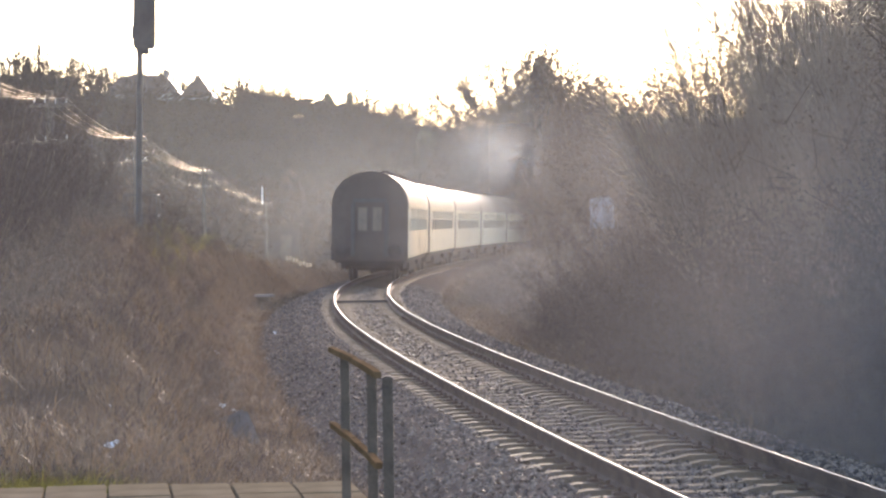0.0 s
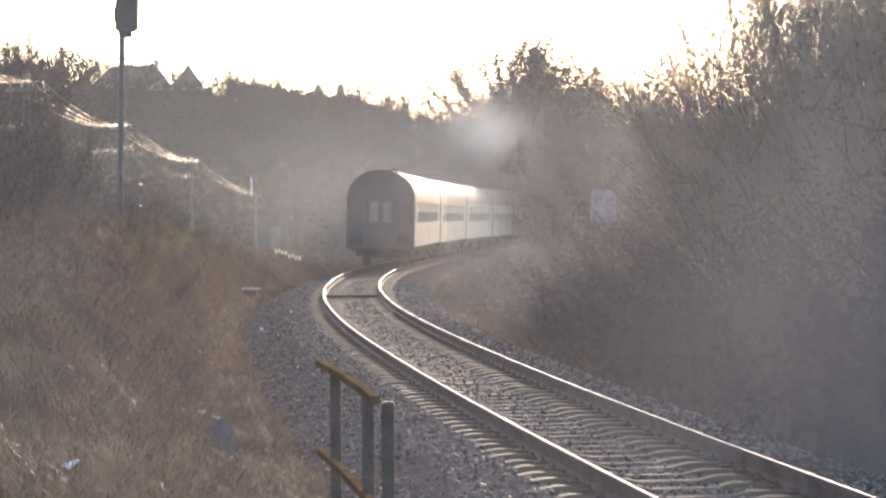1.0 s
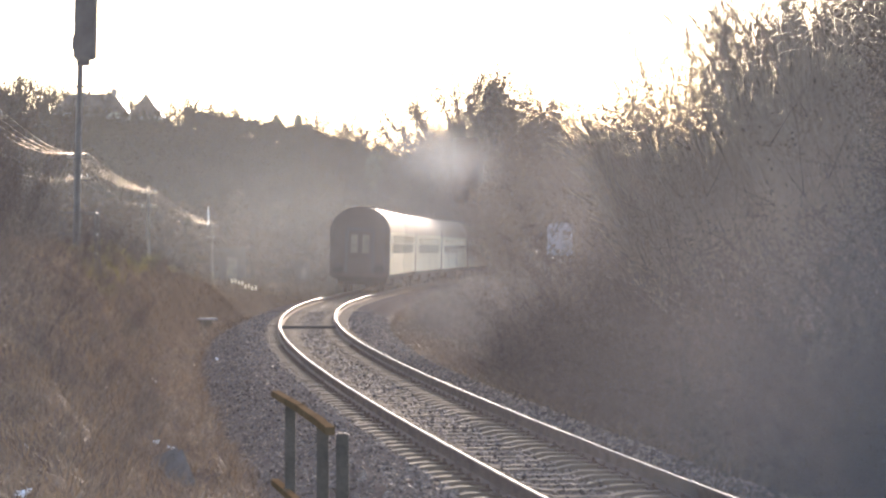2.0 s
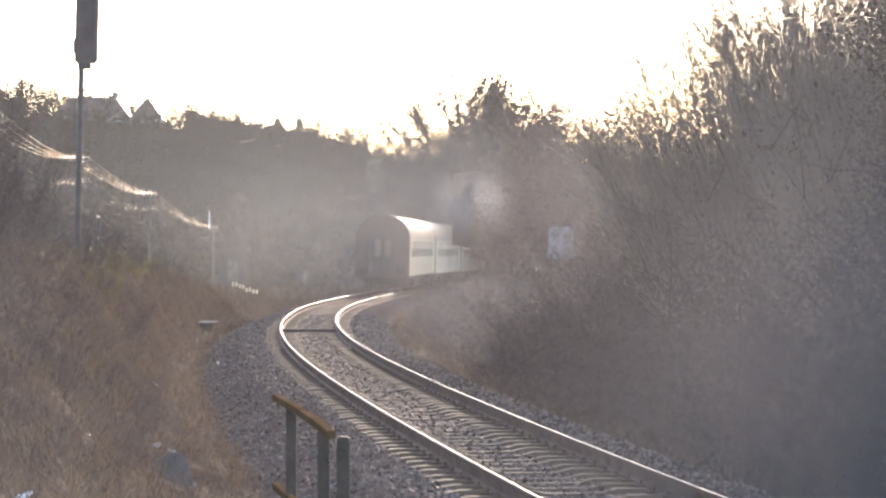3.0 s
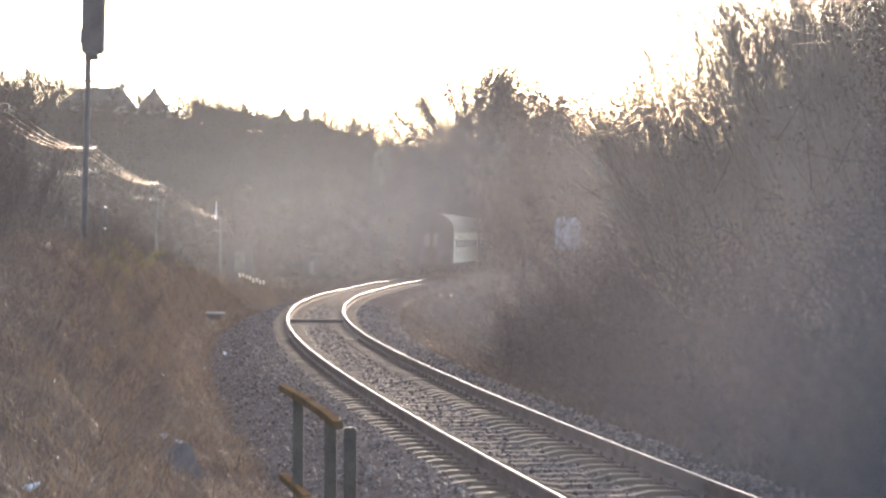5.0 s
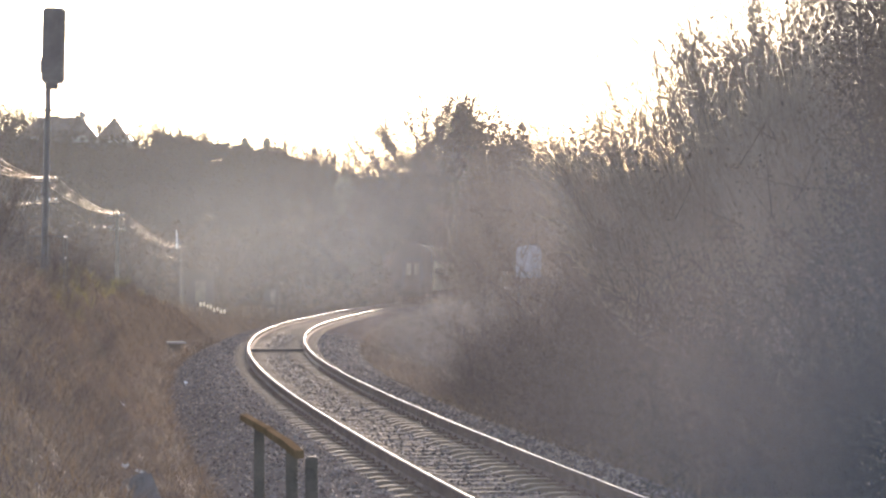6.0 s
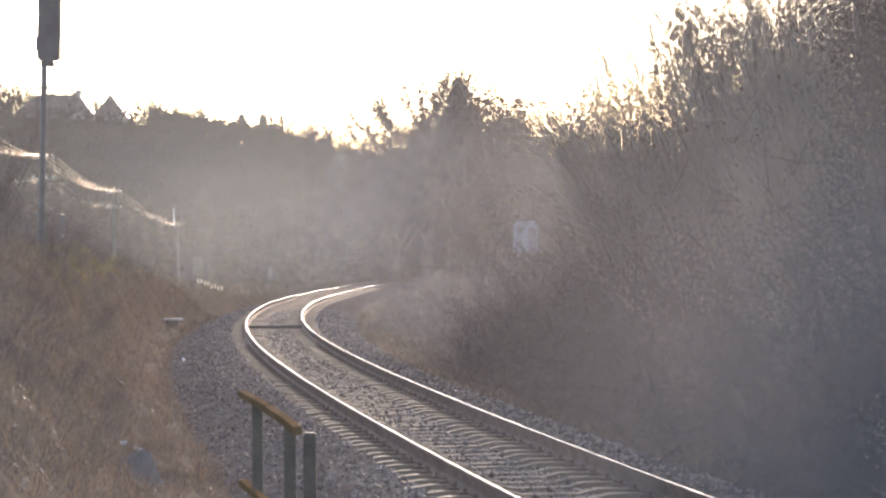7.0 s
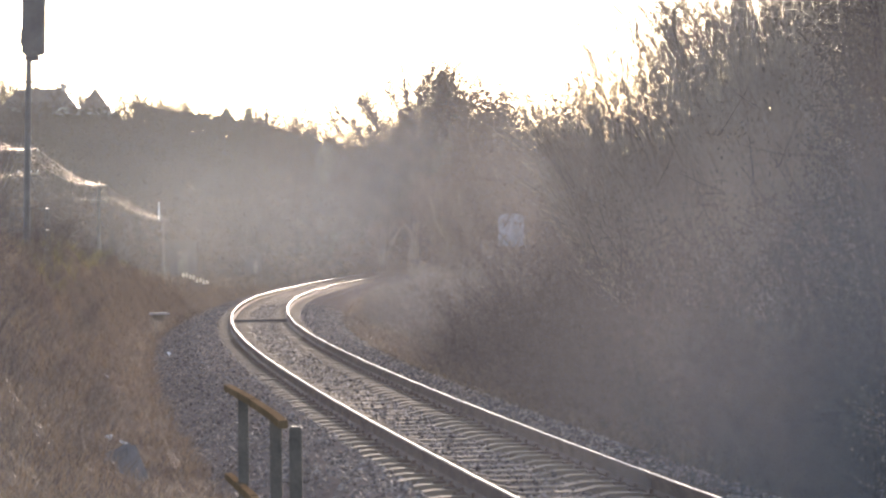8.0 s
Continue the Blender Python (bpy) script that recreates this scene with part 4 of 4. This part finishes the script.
# ---- houses on the ridge, huts by the line ----
def build_houses():
    z = 29.0
    house = tagged(new("house"), "tower-like house with a steep grey pyramid roof", "house")
    house.location = (-65.6, 600, 0)
    bm = bmesh.new()
    box(bm, (6.6, 6.6, 14.0), (0, 3.3, z - 6.4))
    part("wall", bm, M_WALL, house)
    bm = bmesh.new()
    rod(bm, (0, 3.3, z + 0.4), (0, 3.3, z + 5.4), 5.4, 0.05, 4)
    bmesh.ops.rotate(bm, verts=bm.verts, cent=(0, 3.3, z), matrix=Matrix.Rotation(radians(45), 3, "Z"))
    part("roof", bm, M_TILE, house, "steep pyramid roof of grey tiles")
    for dx in (-1.6, 1.6):
        bm = bmesh.new()
        box(bm, (1.0, 0.12, 1.4), (dx, -0.03, z - 1.4), 0.02)
        part("window", bm, M_GLASS, house)
    house = tagged(new("house"), "broad house with a hipped grey roof and chimney", "house")
    house.location = (-78.0, 604, 0)
    bm = bmesh.new()
    box(bm, (15.5, 8, 14.0), (0, 4, z - 5.6))
    part("wall", bm, M_WALL, house)
    bm = bmesh.new()
    v = [bm.verts.new(p) for p in ((-8.4, -0.6, z + 1.3), (8.6, -0.6, z + 1.3), (8.6, 8.6, z + 1.3), (-8.4, 8.6, z + 1.3), (-4.5, 4, z + 5.6), (5.0, 4, z + 5.6))]
    for q in ((0, 1, 5, 4), (1, 2, 5), (2, 3, 4, 5), (3, 0, 4), (3, 2, 1, 0)):
        bm.faces.new([v[i] for i in q])
    roof = part("roof", bm, M_TILE, house, "hipped roof of grey tiles")
    bm = bmesh.new()
    box(bm, (1.0, 1.0, 2.2), (5.0, 4, z + 5.4), 0.05)
    box(bm, (1.2, 1.2, 0.2), (5.0, 4, z + 6.5), 0.03)
    part("chimney", bm, M_WALL, roof)
    # pale huts beyond the signal
    for x, y, w, h, label in ((-15.9, 200, 2.5, 2.3, "small pale rendered hut with a flat roof"), (-10.9, 205, 1.1, 1.5, "small pale equipment cabinet beside the line")):
        hut = tagged(new("hut"), label, "hut")
        g = float(land(x, y)) - 0.1
        hut.location = (x, y, g)
        bm = bmesh.new()
        box(bm, (w, 2.2, h), (0, 0, h / 2), 0.02)
        part("wall", bm, M_HUT, hut)
        bm = bmesh.new()
        box(bm, (w + 0.3, 2.5, 0.14), (0, 0, h + 0.07), 0.02)
        part("roof", bm, M_TILE, hut)
        bm = bmesh.new()
        box(bm, (w * 0.3, 0.06, h * 0.7), (w * 0.12, -1.12, h * 0.37), 0.01)
        part("door", bm, M_POLE, hut)


# ---- small things by the line ----
def build_small_things():
    # pale board among the brambles
    board = tagged(new("trackside_board"), "weathered white board on a post among brambles", "sign")
    board.location = (2.45, 65.0, float(land(2.45, 65.0)))
    top = 2.02 + 0.55 - float(land(2.45, 65.0))
    bm = bmesh.new()
    edge = [(-0.29, top - 0.78), (0.29, top - 0.78), (0.29, top - 0.14)] + [(0.29 * math.cos(a), top - 0.14 + 0.14 * math.sin(a)) for a in np.linspace(0.3, math.pi - 0.3, 9)] + [(-0.29, top - 0.14)]
    front, rear = [bm.verts.new((p, -0.02, q)) for p, q in edge], [bm.verts.new((p, 0.02, q)) for p, q in edge]
    bm.faces.new(front)
    bm.faces.new(rear[::-1])
    for i in range(len(edge)):
        k = (i + 1) % len(edge)
        bm.faces.new((front[k], front[i], rear[i], rear[k]))
    part("panel", bm, M_SIGN, board)
    for a in (-0.22, 0.22):
        bm = bmesh.new()
        rod(bm, (a, 0.04, -0.2), (a, 0.04, top - 0.1), 0.03)
        part("post", bm, M_MAST, board)
    # concrete trough lid at the foot of the bank
    crate = tagged(new("cable_box"), "low concrete cable box with a projecting lid", "cable box")
    gx, gy = -7.46, 85.0
    crate.matrix_basis = pose(gx, gy, float(land(gx, gy)) - 0.05, 0, 0, 12)
    low = -0.24 - float(land(gx, gy))
    bm = bmesh.new()
    box(bm, (0.34, 0.6, max(low, 0.2) + 0.1), (0, 0, max(low, 0.2) / 2), 0.02)
    part("body", bm, M_CONCRETE, crate)
    # lid in a paler material than the body, painting the sun on it
    bm = bmesh.new()
    box(bm, (0.62, 0.7, 0.05), (0.03, 0, max(low, 0.2) + 0.09), 0.015)
    part("lid", bm, M_WALL, crate)
    # leaning marker stone with its number
    stone = tagged(new("marker_stone"), "tilted grey concrete distance marker with painted number", "marker stone")
    gx, gy = -2.86, 29.0
    stone.matrix_basis = pose(gx + 0.06, gy, float(land(gx, gy)) - 0.06, -14, -22, 8)
    bm = bmesh.new()
    box(bm, (0.36, 0.10, 0.48), (0, 0, 0.2), 0.04)
    part("slab_body", bm, M_MARKER, stone)
    text = bpy.data.curves.new("number", "FONT")
    text.body, text.size, text.extrude, text.align_x = "117", 0.13, 0.002, "CENTER"
    holder = bpy.data.objects.new("number", text)
    bpy.context.scene.collection.objects.link(holder)
    bpy.context.view_layer.update()
    me = bpy.data.meshes.new_from_object(holder.evaluated_get(bpy.context.evaluated_depsgraph_get()))
    bpy.data.objects.remove(holder)
    me.transform(pose(0, -0.053, 0.30, 90, 0, 0))
    me.materials.clear()
    me.materials.append(M_RUBBER)
    part("number", me, M_RUBBER, stone, "dark painted digits")
    # litter that catches the sun
    rng = np.random.default_rng(12)
    for x, y, dz, w in ((-3.17, 32.0, 0.25, 0.10), (-3.32, 31.5, 0.16, 0.07), (-2.1, 27.0, 0.0, 0.05), (-3.4, 22.5, 0.05, 0.06), (-0.1, 21.5, 0.02, 0.07), (0.15, 18.6, 0.02, 0.05),
                        (-5.1, 48.0, 0.0, 0.12), (-5.0, 60.0, 0.1, 0.14), (-8.6, 55.0, 0.4, 0.12), (-3.0, 19.8, 0.05, 0.09)):
        bm = bmesh.new()
        bmesh.ops.create_grid(bm, x_segments=3, y_segments=2, size=1)
        for v in bm.verts:
            v.co = Vector((v.co.x * w * 0.6, v.co.y * w * 0.28, 0)) + Vector(rng.normal(0, w * 0.14, 3))
        bmesh.ops.solidify(bm, geom=bm.faces, thickness=0.004)
        me = bpy.data.meshes.new("litter_scrap")
        bm.to_mesh(me)
        bm.free()
        me.materials.append(M_BOARD)
        ob = tagged(new("litter_scrap", me), "crumpled white scrap of litter catching the sun", "litter", "litter scraps")
        ob.matrix_basis = pose(x, y, float(land(x, y)) + dz * 0.4 + w * 0.3, rng.uniform(20, 70), rng.uniform(-30, 30), rng.uniform(0, 180))
    # dry seed heads that glow against the light
    plant = tagged(new("seed_head_plant"), "dry pale honesty plant with round seed pods", "plant")
    px, py = -7.75, 104.0
    plant.location = (px, py, float(land(px, py)))
    up = 0.62 - float(land(px, py))
    for i in range(8):
        a = (i - 3.2) * 0.125
        h = up - 0.05 * i + rng.uniform(-0.05, 0.05) + 0.12
        bm = bmesh.new()
        rod(bm, (a * 0.5, 0, 0), (a, 0, h), 0.006, 0.004, 5)
        part("stalk", bm, M_GRASS, plant)
        bm = bmesh.new()
        bmesh.ops.create_uvsphere(bm, u_segments=10, v_segments=6, radius=1)
        for v in bm.verts:
            v.co = Vector((a + v.co.x * 0.05, v.co.y * 0.015, h + v.co.z * 0.085))
        part("seed_pod", bm, M_POD, plant)


# ---- smoke and painted haze ----
DRIFT = []


def wisp(name, parent, at, size, mat, seed, turn=0.0):
    """One lumpy sheet of smoke, or of painted haze, that thins out towards its rim."""
    rng = np.random.default_rng(seed)
    n = 14
    g = np.linspace(-1, 1, n)
    X, Z = np.meshgrid(g, g)
    ph = rng.uniform(0, 6.28, 4)
    Y = 0.35 * np.sin(2.2 * X + ph[0]) * np.cos(1.9 * Z + ph[1]) + 0.2 * np.sin(4.1 * Z + ph[2] + X)
    v = np.stack([X, Y, Z], -1).reshape(-1, 3)
    i = (np.arange(n - 1)[:, None] * n + np.arange(n - 1)).reshape(-1, 1)
    ob = part(name, mesh_of(name, v, i + np.array([[0, 1, n + 1, n]]), mat, True), mat, parent)
    ob.matrix_basis = pose(*at, 0, turn, 0) @ Matrix.Diagonal((size[0], size[1], size[2], 1))
    return ob


def smoke_cloud(label, start, end, turn, wisps, mat):
    cloud = tagged(new("smoke_cloud"), label, "smoke", "smoke clouds")
    for k, (at, size) in enumerate(wisps):
        wisp("wisp", cloud, at, size, mat, len(DRIFT) * 10 + k, k * 31)
    stops = [(0, start), (4, tuple((p + q) / 2 for p, q in zip(start, end))), (8, end)] if not isinstance(start, list) else start
    DRIFT.append((cloud, stops, turn))


def build_smoke_and_haze():
    thin = "thin grey smoke and painted glare haze drifting across the cutting"
    smoke_cloud(thin, (-5.5, 132, 2.8), (-7.0, 132, 3.2), 4, [((0, 0, 0), (7, 1.2, 4.6))], M_SMOKE)
    smoke_cloud(thin, (-6.0, 164, 5.0), (-8.0, 164, 5.6), -4, [((0, 0, 0), (14, 1.5, 7))], M_SMOKE)
    smoke_cloud(thin, (-19.0, 182, 7.5), (-20.0, 182, 7.5), 3, [((9, 0, 0), (30, 2, 13))], M_SMOKE)
    # added sheet that greys the thicket the way lens glare would
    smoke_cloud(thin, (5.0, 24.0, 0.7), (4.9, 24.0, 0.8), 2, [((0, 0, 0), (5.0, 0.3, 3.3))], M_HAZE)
    smoke_cloud(thin, (-6.5, 101.0, 1.5), (-7.2, 101.0, 1.8), 3, [((0, 0, 0), (8.0, 0.8, 4.4))], M_FOG)
    # added haze sheets that brighten the brambles and bushes behind them
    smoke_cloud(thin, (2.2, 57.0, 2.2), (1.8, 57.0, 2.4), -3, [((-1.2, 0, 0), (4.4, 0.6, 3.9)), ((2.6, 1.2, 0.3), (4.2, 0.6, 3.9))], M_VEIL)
    # added sheet just past the railing, standing for veiling glare
    smoke_cloud(thin, (-0.3, 17.6, 1.6), (-0.2, 17.6, 1.7), 2, [((0.3, 0, -0.2), (6.0, 0.15, 4.0))], M_GLARE)
    white = "white puff of engine smoke drifting up behind the bushes"
    first = [(0, (-0.8, 158, 6.0)), (1, (-1.1, 158, 6.9)), (2, (-1.4, 158, 7.2)), (3, (1.0, 158, 4.6)), (4.5, (4.6, 158, 2.0)), (8, (6.0, 158, 1.2))]
    second = [(0, (0.4, 160, 5.4)), (1, (0.2, 160, 6.4)), (2, (0.4, 160, 6.6)), (3, (2.4, 160, 4.4)), (4.5, (5.4, 160, 2.0)), (8, (6.8, 160, 1.0))]
    smoke_cloud(white, first, None, 30, [((0, 0, 0), (3.2, 0.5, 2.5))], M_PUFF)
    smoke_cloud(white, second, None, -20, [((0, 0, 0), (2.8, 0.5, 2.2))], M_PUFF)


# ---- the train runs round the bend ----
COACHES = []


def build_train():
    first = build_coach()
    COACHES.append(first)
    for i in range(4):
        COACHES.append(copy_thing(first, pose(0, 0, 0)))


def motions():
    times = [0, 0.5, 1, 1.5, 2, 2.5, 3, 3.5, 4, 4.5, 5, 5.5, 6, 6.5, 7, 7.5, 8]
    for i, coach in enumerate(COACHES):
        rows = []
        for t in times:
            s = tail(t) + i * 20.0
            a, _ = on_track(s + 3.2)
            b, _ = on_track(s + 16.2)
            d = b - a
            th = math.degrees(math.atan2(d.x, d.y))
            o = a - d.normalized() * 3.2
            rows.append((t, pose(o.x, o.y, a.z, 0, 1.5, -th)))
        walk(coach, rows)
    for cloud, stops, turn in DRIFT:
        walk(cloud, [(t, pose(*p, 0, turn * t / 8, 0)) for t, p in stops])


def tail(t):
    return 93.5 + 14.3 * t


build_ground()
build_platform()
build_railing()
build_signal()
build_telegraph()
build_train()
build_thicket()
build_bank()
build_grass()
build_woods()
build_trees()
build_houses()
build_small_things()
build_smoke_and_haze()
build_track()
motions()
